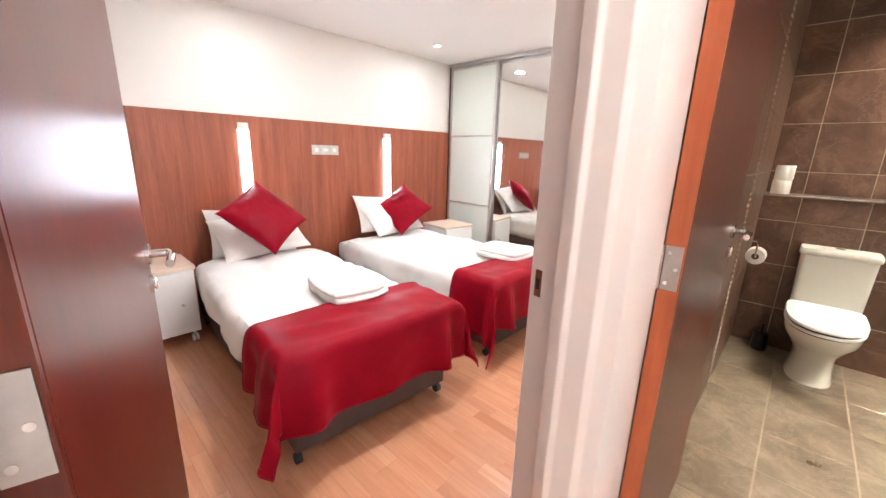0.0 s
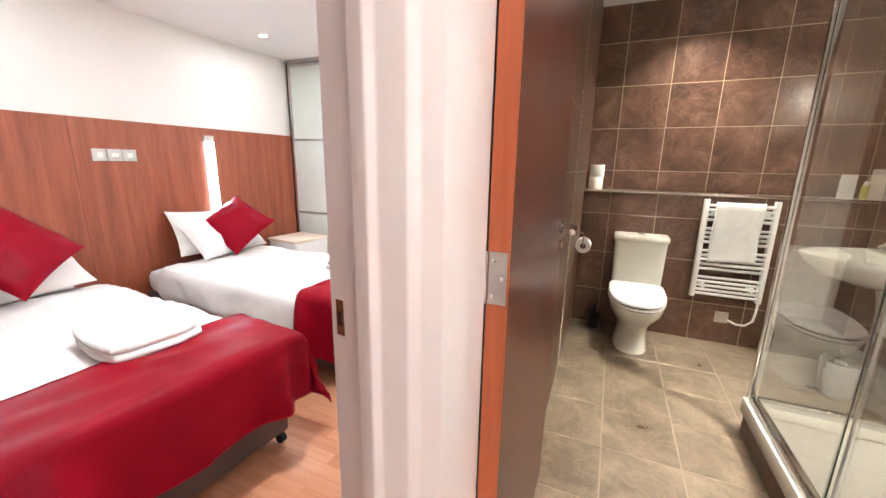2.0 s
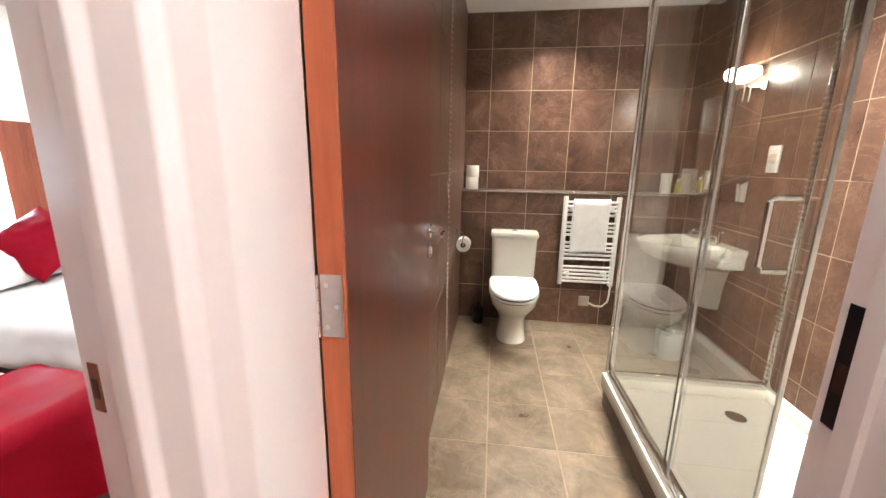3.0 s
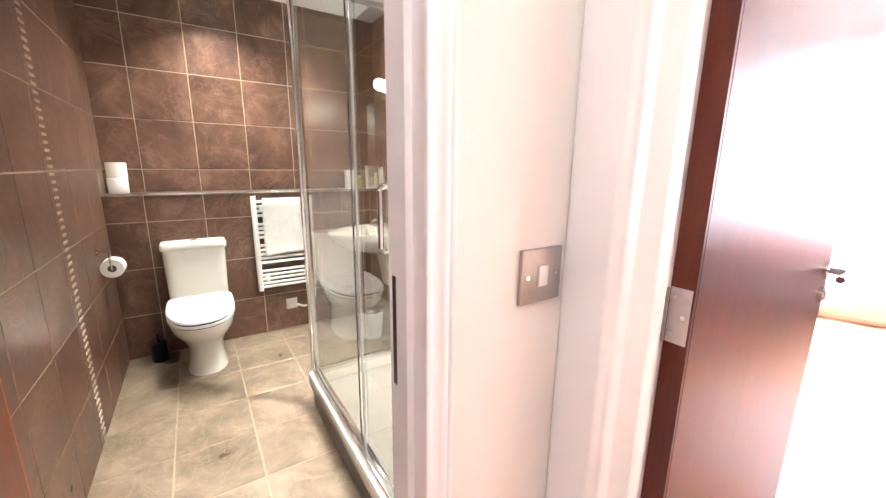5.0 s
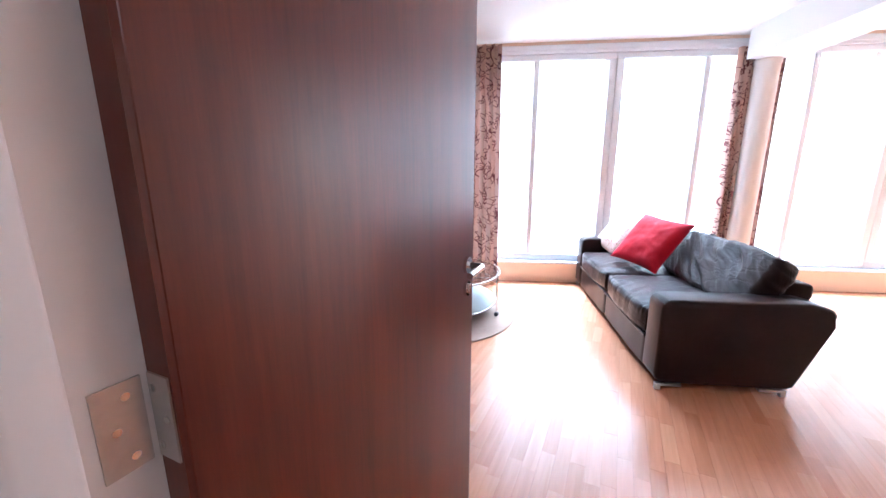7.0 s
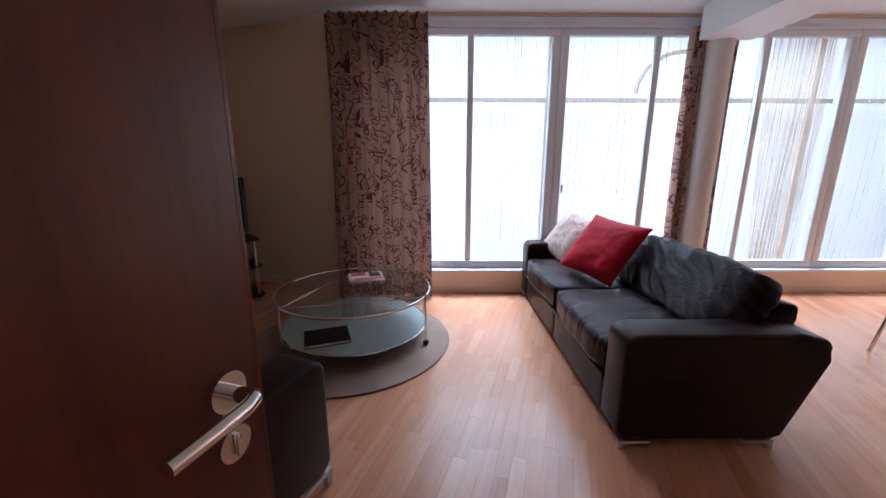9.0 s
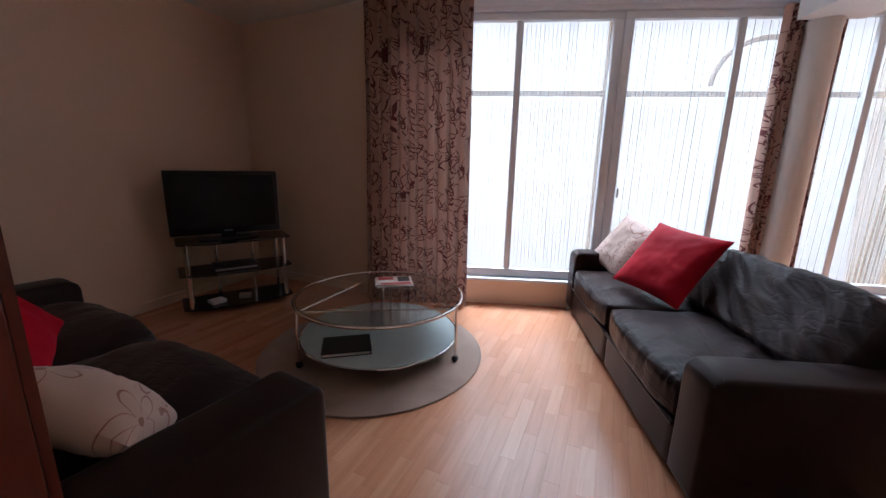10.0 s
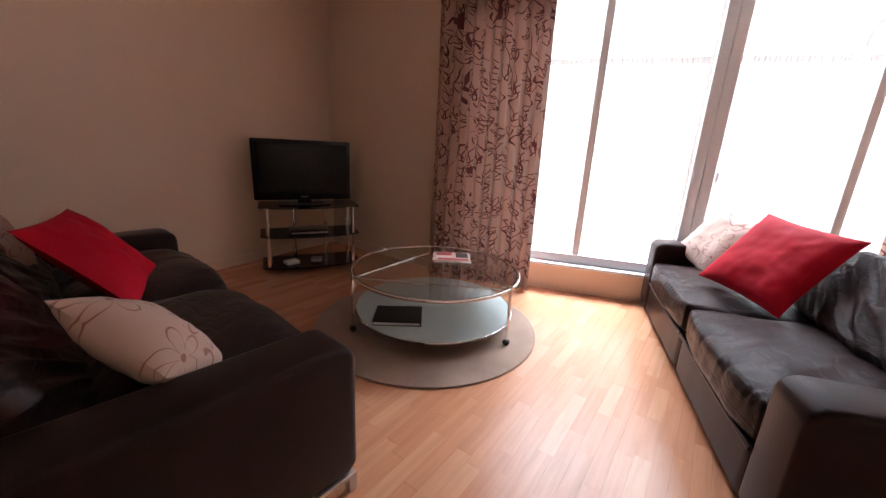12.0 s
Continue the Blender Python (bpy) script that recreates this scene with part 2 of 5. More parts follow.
def sheer(name, c, clear, fine=22, spread=0.2):
    m, n, l, b = node_material(name)
    out = n["Material Output"]
    tl = n.new("ShaderNodeBsdfTranslucent")
    tl.inputs[0].default_value = (*c, 1)
    df = n.new("ShaderNodeBsdfDiffuse")
    df.inputs[0].default_value = (*c, 1)
    tp = n.new("ShaderNodeBsdfTransparent")
    m1, m2 = n.new("ShaderNodeMixShader"), n.new("ShaderNodeMixShader")
    m1.inputs[0].default_value = 0.3
    l.new(tl.outputs[0], m1.inputs[1])
    l.new(df.outputs[0], m1.inputs[2])
    weave = noise_tex(n, l, coords(n, l, (1, 1, 0.05)), fine, 4)
    mr = n.new("ShaderNodeMapRange")
    mr.inputs["To Min"].default_value, mr.inputs["To Max"].default_value = clear - spread, clear + spread
    l.new(weave, mr.inputs["Value"])
    l.new(mr.outputs[0], m2.inputs[0])
    l.new(m1.outputs[0], m2.inputs[1])
    l.new(tp.outputs[0], m2.inputs[2])
    l.new(m2.outputs[0], out.inputs["Surface"])
    return m


PAINT_WHITE = surface("white_wall_paint", (0.78, 0.74, 0.69), (0.84, 0.80, 0.75), 0.6, 0.8, relief=0.08, fine=180)
PAINT_BEIGE = surface("beige_wall_paint", (0.775, 0.590, 0.440), (0.825, 0.640, 0.490), 0.62, 0.9, relief=0.10, fine=160)
HALL_PAINT = surface("cream_hall_paint", (0.76, 0.70, 0.635), (0.82, 0.76, 0.695), 0.6, 0.8, relief=0.08, fine=180)
CEILING_PAINT = surface("ceiling_paint", (0.80, 0.78, 0.75), (0.85, 0.83, 0.80), 0.75, 0.7, relief=0.05, fine=150)
GLOSS_WHITE = surface("white_gloss_woodwork", (0.82, 0.775, 0.745), (0.84, 0.80, 0.77), 0.36, 1.0, relief=0.01, fine=30)
FRAME_WHITE = surface("white_window_frame", (0.80, 0.83, 0.86), (0.86, 0.89, 0.92), 0.4, 3.0, relief=0.02)
MAHOGANY = veneer("mahogany_veneer", (0.054, 0.0082, 0.0043), (0.118, 0.0200, 0.0092), 0.30, "z", 0.0)
HEADBOARD_WOOD = veneer("cherry_veneer", (0.19, 0.046, 0.021), (0.36, 0.104, 0.048), 0.36, "z", 0.15)
LIPPING = veneer("orange_door_lipping", (0.34, 0.085, 0.03), (0.46, 0.13, 0.05), 0.4, "z")
DARK_WOOD = veneer("dark_stained_wood", (0.022, 0.008, 0.006), (0.05, 0.018, 0.012), 0.4, "z")
WALL_TILE = stone("brown_wall_tile", (0.055, 0.025, 0.0155), (0.105, 0.052, 0.032), (0.20, 0.110, 0.070), (0.33, 0.21, 0.145), 0.30)
FLOOR_TILE = stone("grey_brown_floor_tile", (0.115, 0.082, 0.052), (0.19, 0.142, 0.095), (0.29, 0.225, 0.155), (0.40, 0.325, 0.23), 0.30)
GROUT = surface("pale_grout", (0.36, 0.28, 0.19), (0.46, 0.37, 0.26), 0.85, 6.0, relief=0.1)
MOSAIC = surface("pale_mosaic", (0.34, 0.28, 0.20), (0.52, 0.44, 0.33), 0.3, 30.0, relief=0.05)
LAMINATE = plank("beech_laminate", [(0.48, 0.212, 0.112), (0.58, 0.285, 0.162), (0.53, 0.248, 0.135), (0.62, 0.330, 0.192)], 0.20)
LAMINATE_FAR = plank("beech_laminate_rest", [(0.48, 0.212, 0.112), (0.58, 0.285, 0.162), (0.53, 0.248, 0.135), (0.62, 0.330, 0.192)], 0.20, True)
SUBFLOOR = plain("dark_floor_joint", (0.44, 0.20, 0.10), 0.8)
CHROME = plain("chrome", (0.80, 0.79, 0.77), 0.10, 1.0)
STEEL = surface("brushed_steel", (0.50, 0.48, 0.46), (0.62, 0.60, 0.58), 0.34, 6.0, 1.0, fine=90, relief=0.03)
CERAMIC = plain("glazed_white_ceramic", (0.82, 0.79, 0.70), 0.12)
PLASTIC_WHITE = plain("white_plastic", (0.80, 0.78, 0.74), 0.3)
BLACK_PLASTIC = plain("black_plastic", (0.009, 0.009, 0.010), 0.3, 0.0, 0.3)
RUBBER = plain("black_rubber", (0.015, 0.015, 0.016), 0.6)
SCREEN = plain("dark_screen", (0.003, 0.003, 0.004), 0.2, 0.0, 0.2)
BLACK_GLASS = plain("black_glass_shelf", (0.005, 0.005, 0.006), 0.08, 0.0, 0.25)
LINEN = surface("white_bed_linen", (0.70, 0.66, 0.62), (0.78, 0.745, 0.705), 0.8, 4.0, fine=220, relief=0.12, sheen=0.2)
TERRY = surface("white_towelling", (0.76, 0.73, 0.69), (0.86, 0.84, 0.80), 0.95, 20.0, fine=320, relief=0.5, sheen=0.4)
SATIN = surface("crimson_satin", (0.17, 0.0010, 0.008), (0.26, 0.0020, 0.013), 0.42, 3.0, fine=200, relief=0.05, spec=0.08)
RED_CLOTH = surface("red_cushion_cloth", (0.28, 0.0018, 0.010), (0.40, 0.0035, 0.016), 0.7, 4.0, fine=160, relief=0.12, spec=0.10)
BED_BASE = surface("dark_brown_bed_base", (0.055, 0.035, 0.028), (0.085, 0.055, 0.043), 0.8, 6.0, fine=200, relief=0.2)
LEATHER = surface("black_brown_leather", (0.0135, 0.0072, 0.0064), (0.024, 0.0128, 0.0115), 0.33, 5.0, fine=90, relief=0.12, rough_var=0.05, spec=0.13)


def add_creases(name, base):
    """A copy of a hide with slack creases running across it."""
    m = base.copy()
    m.name = name
    n, l = m.node_tree.nodes, m.node_tree.links
    b = n["Principled BSDF"]
    old = b.inputs["Normal"].links[0].from_socket
    tc, mp = n.new("ShaderNodeTexCoord"), n.new("ShaderNodeMapping")
    mp.inputs["Scale"].default_value, mp.inputs["Rotation"].default_value = (1.6, 4.2, 4.2), (0.3, 0.5, 0.6)
    l.new(tc.outputs["Object"], mp.inputs["Vector"])
    crease = noise_tex(n, l, mp.outputs["Vector"], 3.6, 2, 0.45, 0.5)
    d, a = n.new("ShaderNodeMath"), n.new("ShaderNodeMath")
    d.operation, a.operation = "SUBTRACT", "ABSOLUTE"
    d.inputs[1].default_value = 0.5
    l.new(crease, d.inputs[0])
    l.new(d.outputs[0], a.inputs[0])
    lines = ramp(n, l, a.outputs[0], [(0.0, (0, 0, 0)), (0.06, (1, 1, 1))])
    fold = n.new("ShaderNodeBump")
    fold.inputs["Strength"].default_value, fold.inputs["Distance"].default_value = 0.16, 0.010
    l.new(lines, fold.inputs["Height"])
    l.new(old, fold.inputs["Normal"])
    l.new(fold.outputs[0], b.inputs["Normal"])
    return m


CREASED_LEATHER = add_creases("creased_leather", LEATHER)
CREAM_PRINT = flowered("cream_flowered_cloth", (0.55, 0.40, 0.33), (0.27, 0.11, 0.075), 0.8)
OLD_BRASS = surface("worn_brass", (0.20, 0.10, 0.05), (0.34, 0.18, 0.09), 0.4, 12.0, 0.9, fine=90, relief=0.03)
SWITCH_STEEL = surface("dull_switch_steel", (0.36, 0.335, 0.32), (0.46, 0.43, 0.41), 0.42, 6.0, 0.9, fine=90, relief=0.03)
CURTAIN = leafy("printed_curtain", (0.48, 0.305, 0.238), (0.10, 0.015, 0.015), 0.7)
NET = sheer("sheer_net", (0.245, 0.238, 0.23), 0.62, 14, 0.26)
NET_OLD = sheer("bunched_net", (0.34, 0.25, 0.17), 0.62, 9, 0.3)
FLOOR_GROUT = surface("dusty_floor_grout", (0.27, 0.21, 0.145), (0.36, 0.285, 0.20), 0.85, 6.0, relief=0.1)
RUG_PILE = surface("taupe_pile", (0.20, 0.130, 0.092), (0.33, 0.225, 0.165), 0.95, 4.0, fine=260, relief=0.6, sheen=0.3)
CLEAR = glass("clear_glass", (0.97, 0.985, 0.975))
SHOWER_GLASS = glass("shower_glass", (0.98, 0.99, 0.975), 0.0, 2.1)
TABLE_GLASS = glass("clear_table_glass", (0.93, 0.97, 0.95))
FROSTED = surface("frosted_glass_panel", (0.60, 0.63, 0.57), (0.66, 0.69, 0.63), 0.35, 1.5, relief=0.0, fine=30)
FROSTED_SHELF = surface("frosted_table_shelf", (0.40, 0.465, 0.445), (0.46, 0.525, 0.505), 0.22, 1.5, relief=0.0, fine=30)
MIRROR = plain("mirror_silver", (0.90, 0.92, 0.90), 0.012, 1.0)
NIGHT_WHITE = surface("white_lacquer", (0.70, 0.69, 0.67), (0.76, 0.75, 0.73), 0.35, 2.0, relief=0.01)
PALE_TOP = surface("pale_wood_top", (0.66, 0.52, 0.40), (0.76, 0.62, 0.49), 0.4, 3.0, stretch=(1, 8, 1), relief=0.02)
PAPER = surface("toilet_tissue", (0.80, 0.77, 0.72), (0.86, 0.83, 0.78), 0.95, 14.0, fine=200, relief=0.3)
GLOW_STRIP = glowing("lit_glass_strip", (0.93, 0.97, 1.0), 9.0)
GLOW_SPOT = glowing("lit_downlight", (1.0, 0.95, 0.88), 14.0)
GLOW_BULB = glowing("lit_mirror_bulb", (1.0, 0.90, 0.70), 16.0)
OUTSIDE = glowing("overcast_distance", (1.0, 0.985, 0.965), SKY_GLOW)
OUTER_FRAME = surface("old_outer_frame", (0.60, 0.46, 0.36), (0.70, 0.58, 0.48), 0.6, 3.0)
INK_RED = plain("magazine_red", (0.45, 0.03, 0.03), 0.4)
INK_PALE = plain("magazine_pale", (0.68, 0.55, 0.48), 0.4)
YELLOW_BOTTLE = plain("yellow_bottle_plastic", (0.62, 0.55, 0.16), 0.3)

# ---- building helpers ----


def thing(name, label, category, place=(0, 0, 0), rz=0.0, group="", kind=""):
    ob = new(name)
    ob.empty_display_size = 0.1
    ob.matrix_world = pose(*place, 0, 0, rz)
    return tagged(ob, label, category, group, kind)


def finish(name, bm, material, smooth=True):
    bmesh.ops.recalc_face_normals(bm, faces=bm.faces)
    me = bpy.data.meshes.new(name)
    bm.to_mesh(me)
    bm.free()
    me.materials.append(material)
    if smooth:
        me.polygons.foreach_set("use_smooth", [True] * len(me.polygons))
        me.set_sharp_from_angle(angle=radians(38))
    return me


def part(name, bm, material, parent=None, label="", smooth=True):
    ob = new(name, finish(name, bm, material, smooth))
    if parent is not None:
        ob.parent = parent
    return tagged(ob, label)


def structure(name, bm, material, label, category="", smooth=False):
    return tagged(part(name, bm, material, None, label, smooth), label, category or name.split("_")[0], kind="structure")


def box(bm, x0, y0, z0, x1, y1, z1, bevel=0.0, seg=2):
    """Adds a box, with rounded edges where a bevel is given."""
    xs, ys, zs = sorted((x0, x1)), sorted((y0, y1)), sorted((z0, z1))
    v = [bm.verts.new((x, y, z)) for z in zs for y in ys for x in xs]
    fs = [bm.faces.new([v[i] for i in q]) for q in ((0, 2, 3, 1), (4, 5, 7, 6), (0, 1, 5, 4), (2, 6, 7, 3), (0, 4, 6, 2), (1, 3, 7, 5))]
    if bevel:
        es = {e for f in fs for e in f.edges}
        bmesh.ops.bevel(bm, geom=list(es), offset=bevel, segments=seg, profile=0.5, affect="EDGES")
    return bm


def boxed(*args, **kw):
    return box(bmesh.new(), *args, **kw)


def cylinder(bm, a, b, r, seg=16, r2=None):
    a, b = Vector(a), Vector(b)
    m = Matrix.Translation((a + b) / 2) @ (b - a).to_track_quat("Z", "Y").to_matrix().to_4x4()
    bmesh.ops.create_cone(bm, cap_ends=True, segments=seg, radius1=r, radius2=r if r2 is None else r2, depth=(b - a).length, matrix=m)
    return bm


def tube(bm, pts, r, seg=10, closed=False):
    """A round bar through the points."""
    pts = [Vector(p) for p in pts]
    rings = []
    for i, p in enumerate(pts):
        a = pts[i - 1] if (i or closed) else pts[0]
        b = pts[(i + 1) % len(pts)] if (i < len(pts) - 1 or closed) else pts[-1]
        d = (b - a).normalized()
        up = Vector((0, 0, 1)) if abs(d.z) < 0.9 else Vector((1, 0, 0))
        s = d.cross(up).normalized()
        t = s.cross(d)
        rings.append([bm.verts.new(p + (s * math.cos(k * math.tau / seg) + t * math.sin(k * math.tau / seg)) * r) for k in range(seg)])
    n = len(rings)
    for i in range(n if closed else n - 1):
        p, q = rings[i], rings[(i + 1) % n]
        for k in range(seg):
            bm.faces.new((p[k], p[(k + 1) % seg], q[(k + 1) % seg], q[k]))
    if not closed:
        bm.faces.new(rings[0])
        bm.faces.new(rings[-1])
    return bm


def lathe(bm, profile, seg=32, cx=0.0, cy=0.0, sx=1.0, sy=1.0):
    """Turns (radius, height) pairs round the upright axis; sx and sy make it oval."""
    rings = [[bm.verts.new((cx + r * sx * math.cos(k * math.tau / seg), cy + r * sy * math.sin(k * math.tau / seg), z)) for k in range(seg)] for r, z in profile]
    for p, q in zip(rings, rings[1:]):
        for k in range(seg):
            bm.faces.new((p[k], p[(k + 1) % seg], q[(k + 1) % seg], q[k]))
    bm.faces.new(rings[0])
    bm.faces.new(rings[-1])
    return bm


def prism(bm, outline, axis, lo, hi, bevel=0.0, seg=2):
    """Pushes an outline along an axis. The outline is given in the other two, in order."""
    def at(p, h):
        return {"x": (h, p[0], p[1]), "y": (p[0], h, p[1]), "z": (p[0], p[1], h)}[axis]
    a, b = [bm.verts.new(at(p, lo)) for p in outline], [bm.verts.new(at(p, hi)) for p in outline]
    n = len(outline)
    fs = [bm.faces.new(a), bm.faces.new(b)] + [bm.faces.new((a[i], a[(i + 1) % n], b[(i + 1) % n], b[i])) for i in range(n)]
    if bevel:
        bmesh.ops.bevel(bm, geom=list({e for f in fs for e in f.edges}), offset=bevel, segments=seg, profile=0.5, affect="EDGES")
    return bm


def wrinkled(bm, amount, scale, seed, fine=0.0):
    for v in bm.verts:
        p = v.co * scale + Vector((seed * 3.1, seed * 1.7, seed))
        d = noise.noise(p) * amount + (noise.noise(p * 3.7) * fine if fine else 0)
        v.co += v.normal * d if v.normal.length else Vector()
    return bm


def soft_block(x0, y0, z0, x1, y1, z1, puff, cuts, seed, amount=0.006, scale=6.0, power=4.0, fine=0.0, crease=None):
    """A padded block: a fine box whose faces swell and crease."""
    bm = bmesh.new()
    nx, ny, nz = cuts
    c, h = Vector(((x0 + x1) / 2, (y0 + y1) / 2, (z0 + z1) / 2)), Vector(((x1 - x0) / 2, (y1 - y0) / 2, (z1 - z0) / 2))
    made = {}

    def vert(i, j, k):
        if (i, j, k) not in made:
            p = Vector((2 * i / nx - 1, 2 * j / ny - 1, 2 * k / nz - 1))
            q = Vector((math.copysign(abs(p.x), p.x), p.y, p.z))
            norm = (abs(q.x) ** power + abs(q.y) ** power + abs(q.z) ** power) ** (1 / power)
            big = max(abs(q.x), abs(q.y), abs(q.z), 1e-6)
            q = q * (big / norm) ** 0.55
            swell = Vector((1 - q.y * q.y, 1 - q.x * q.x, (1 - q.x ** 4) * (1 - q.y ** 4)))
            d = Vector((math.copysign(puff * 0.4 * swell.x, q.x) * abs(q.x) ** 6, math.copysign(puff * 0.4 * swell.y, q.y) * abs(q.y) ** 6, q.z * puff * swell.z))
            made[i, j, k] = bm.verts.new(c + Vector((q.x * h.x, q.y * h.y, q.z * h.z)) + d)
        return made[i, j, k]
    for i in range(nx):
        for j in range(ny):
            for k in (0, nz):
                bm.faces.new((vert(i, j, k), vert(i + 1, j, k), vert(i + 1, j + 1, k), vert(i, j + 1, k)))
    for i in range(nx):
        for k in range(nz):
            for j in (0, ny):
                bm.faces.new((vert(i, j, k), vert(i + 1, j, k), vert(i + 1, j, k + 1), vert(i, j, k + 1)))
    for j in range(ny):
        for k in range(nz):
            for i in (0, nx):
                bm.faces.new((vert(i, j, k), vert(i, j + 1, k), vert(i, j + 1, k + 1), vert(i, j, k + 1)))
    bmesh.ops.recalc_face_normals(bm, faces=bm.faces)
    bm.normal_update()
    wrinkled(bm, amount, scale, seed, fine)
    if crease:
        bm.normal_update()
        for v, d in [(v, v.normal * crease(v.co, (y0, y1))) for v in bm.verts]:
            v.co += d
    return bm


def pillow_mesh(w, h, thick, seed, crease=0.008, n=30):
    """A filled cushion standing in the x-z plane, with pinched corners and a seam; UV for its print."""
    bm = bmesh.new()
    uv = bm.loops.layers.uv.new("UVMap")
    grids = []
    for side in (1, -1):
        g = []
        for i in range(n + 1):
            row = []
            for j in range(n + 1):
                a, b = 2 * i / n - 1, 2 * j / n - 1
                x = a * (1 - 0.07 * (1 - b * b)) * w / 2
                z = b * (1 - 0.07 * (1 - a * a)) * h / 2
                t = ((1 - abs(a) ** 2.6) * (1 - abs(b) ** 2.6)) ** 0.55 * thick / 2
                p = Vector((x * 7 + seed, z * 7, seed * 2.3 + side))
                t += (noise.noise(p) * crease + noise.noise(p * 2.6) * crease * 0.6 + noise.noise(p * 5.3) * crease * 0.25) * (1 - max(abs(a), abs(b)) ** 8)
                row.append(bm.verts.new((x, side * t, z)))
            g.append(row)
        grids.append(g)
    for g in grids:
        for i in range(n):
            for j in range(n):
                f = bm.faces.new((g[i][j], g[i + 1][j], g[i + 1][j + 1], g[i][j + 1]))
                for loop, (a, b) in zip(f.loops, ((i, j), (i + 1, j), (i + 1, j + 1), (i, j + 1))):
                    loop[uv].uv = (a / n * w, b / n * h)
    bmesh.ops.remove_doubles(bm, verts=bm.verts, dist=0.0006)
    return bm


def place_pillow(name, label, group, material, m, w, h, thick, seed, category="cushion", crease=0.008):
    ob = new(name, finish(name, pillow_mesh(w, h, thick, seed, crease), material))
    ob.matrix_world = m
    return tagged(ob, label, category, group)

# ---- structure ----
BED_TOP, BATH_TOP, HALL_TOP, LIVING_TOP = 2.372, 2.56, 2.40, 2.625
DOOR_H = 2.03
SHELL = 2.80

structure("ground", boxed(-60, -60, -6.2, 60, 60, -6.0), OUTER_FRAME, "pale street far below the windows")
structure("floor_bedroom", boxed(-1.5, 0.97, -0.12, 3.4, 4.02, -0.008), SUBFLOOR, "wooden laminate floor of the bedroom", "floor")
structure("floor_hall", boxed(-1.3, -0.32, -0.12, 0.0, 0.97, -0.008), SUBFLOOR, "wooden laminate floor of the small hall", "floor")
floor_bath = structure("floor_bathroom", boxed(0.0, -0.92, -0.12, 2.9, 0.885, -0.002), FLOOR_GROUT, "grey-brown tiled bathroom floor with pale grout", "floor")
b = bmesh.new()
prism(b, [(-5.2, -0.32), (-5.2, -7.0), (3.4, -4.4), (3.4, -0.92), (0.0, -0.92), (0.0, -0.32)], "z", -0.12, -0.008)
floor_living = structure("floor_living", b, SUBFLOOR, "beech laminate strip floor of the living room", "floor")

structure("ceiling_bedroom", boxed(-1.5, 1.09, BED_TOP, 3.4, 4.02, BED_TOP + 0.1), CEILING_PAINT, "plain white bedroom ceiling", "ceiling")
structure("ceiling_hall", boxed(-1.3, -0.22, HALL_TOP, 0.0, 0.97, HALL_TOP + 0.1), CEILING_PAINT, "plain white hall ceiling", "ceiling")
structure("ceiling_bathroom", boxed(0.10, -0.92, BATH_TOP, 3.0, 0.885, BATH_TOP + 0.1), CEILING_PAINT, "plain white bathroom ceiling", "ceiling")
b = bmesh.new()
prism(b, [(-5.2, -0.32), (-5.2, -6.6), (-2.9, -5.60), (1.64, -4.06), (3.3, -4.2), (3.3, -1.02), (0.04, -1.02), (0.04, -0.32)], "z", LIVING_TOP, LIVING_TOP + 0.1)
structure("ceiling_living", b, CEILING_PAINT, "plain white living room ceiling", "ceiling")

# bedroom shell
structure("wall_bedroom_north", boxed(-1.6, 4.02, -0.1, 3.5, 4.15, SHELL), PAINT_WHITE, "warm white painted bedroom wall above the headboard panel", "wall")
structure("wall_bedroom_west", boxed(-1.6, 1.09, -0.1, -1.5, 4.02, SHELL), PAINT_WHITE, "plain white bedroom side wall", "wall")
structure("wall_bedroom_east", boxed(3.4, 1.09, -0.1, 3.5, 4.02, SHELL), PAINT_WHITE, "plain white wall behind the wardrobe", "wall")
b = bmesh.new()
box(b, -1.6, 0.97, -0.1, -0.918, 1.09, SHELL)
box(b, -0.918, 0.97, DOOR_H, -0.09, 1.09, SHELL)
box(b, -0.055, 0.97, -0.1, 0.10, 1.09, SHELL)
box(b, -0.09, 0.97, DOOR_H, -0.055, 1.09, SHELL)
box(b, 0.10, 0.895, -0.1, 3.5, 1.09, SHELL)
structure("wall_bedroom_south", b, PAINT_WHITE, "white painted wall with the bedroom doorway", "wall")
# hall and bathroom shell
b = bmesh.new()
box(b, 0.0, 0.90, -0.1, 0.088, 0.97, SHELL)
box(b, 0.0, 0.142, DOOR_H, 0.10, 0.90, SHELL)
box(b, 0.0, -0.32, -0.1, 0.10, 0.142, SHELL)
box(b, 0.04, -1.02, -0.1, 0.10, -0.32, SHELL)
structure("wall_hall_east", b, HALL_PAINT, "pinkish white hall wall with the bathroom doorway", "wall")
structure("wall_hall_west", boxed(-1.42, -0.22, -0.1, -1.3, 0.97, SHELL), PAINT_WHITE, "plain white hall wall", "wall")
b = bmesh.new()
box(b, -5.3, -0.32, -0.1, -1.12, -0.22, SHELL)
box(b, -1.12, -0.32, DOOR_H, -0.07, -0.22, SHELL)
box(b, -0.060, -0.32, -0.1, 0.0, -0.22, SHELL)
box(b, -0.07, -0.32, DOOR_H, -0.060, -0.22, SHELL)
structure("wall_hall_south", b, HALL_PAINT, "white painted wall with the living room doorway", "wall")
wall_bath_east = structure("wall_bathroom_east", boxed(3.0025, -0.92, -0.1, 3.15, 0.895, SHELL), GROUT, "brown tiled bathroom wall above a ledge", "wall")
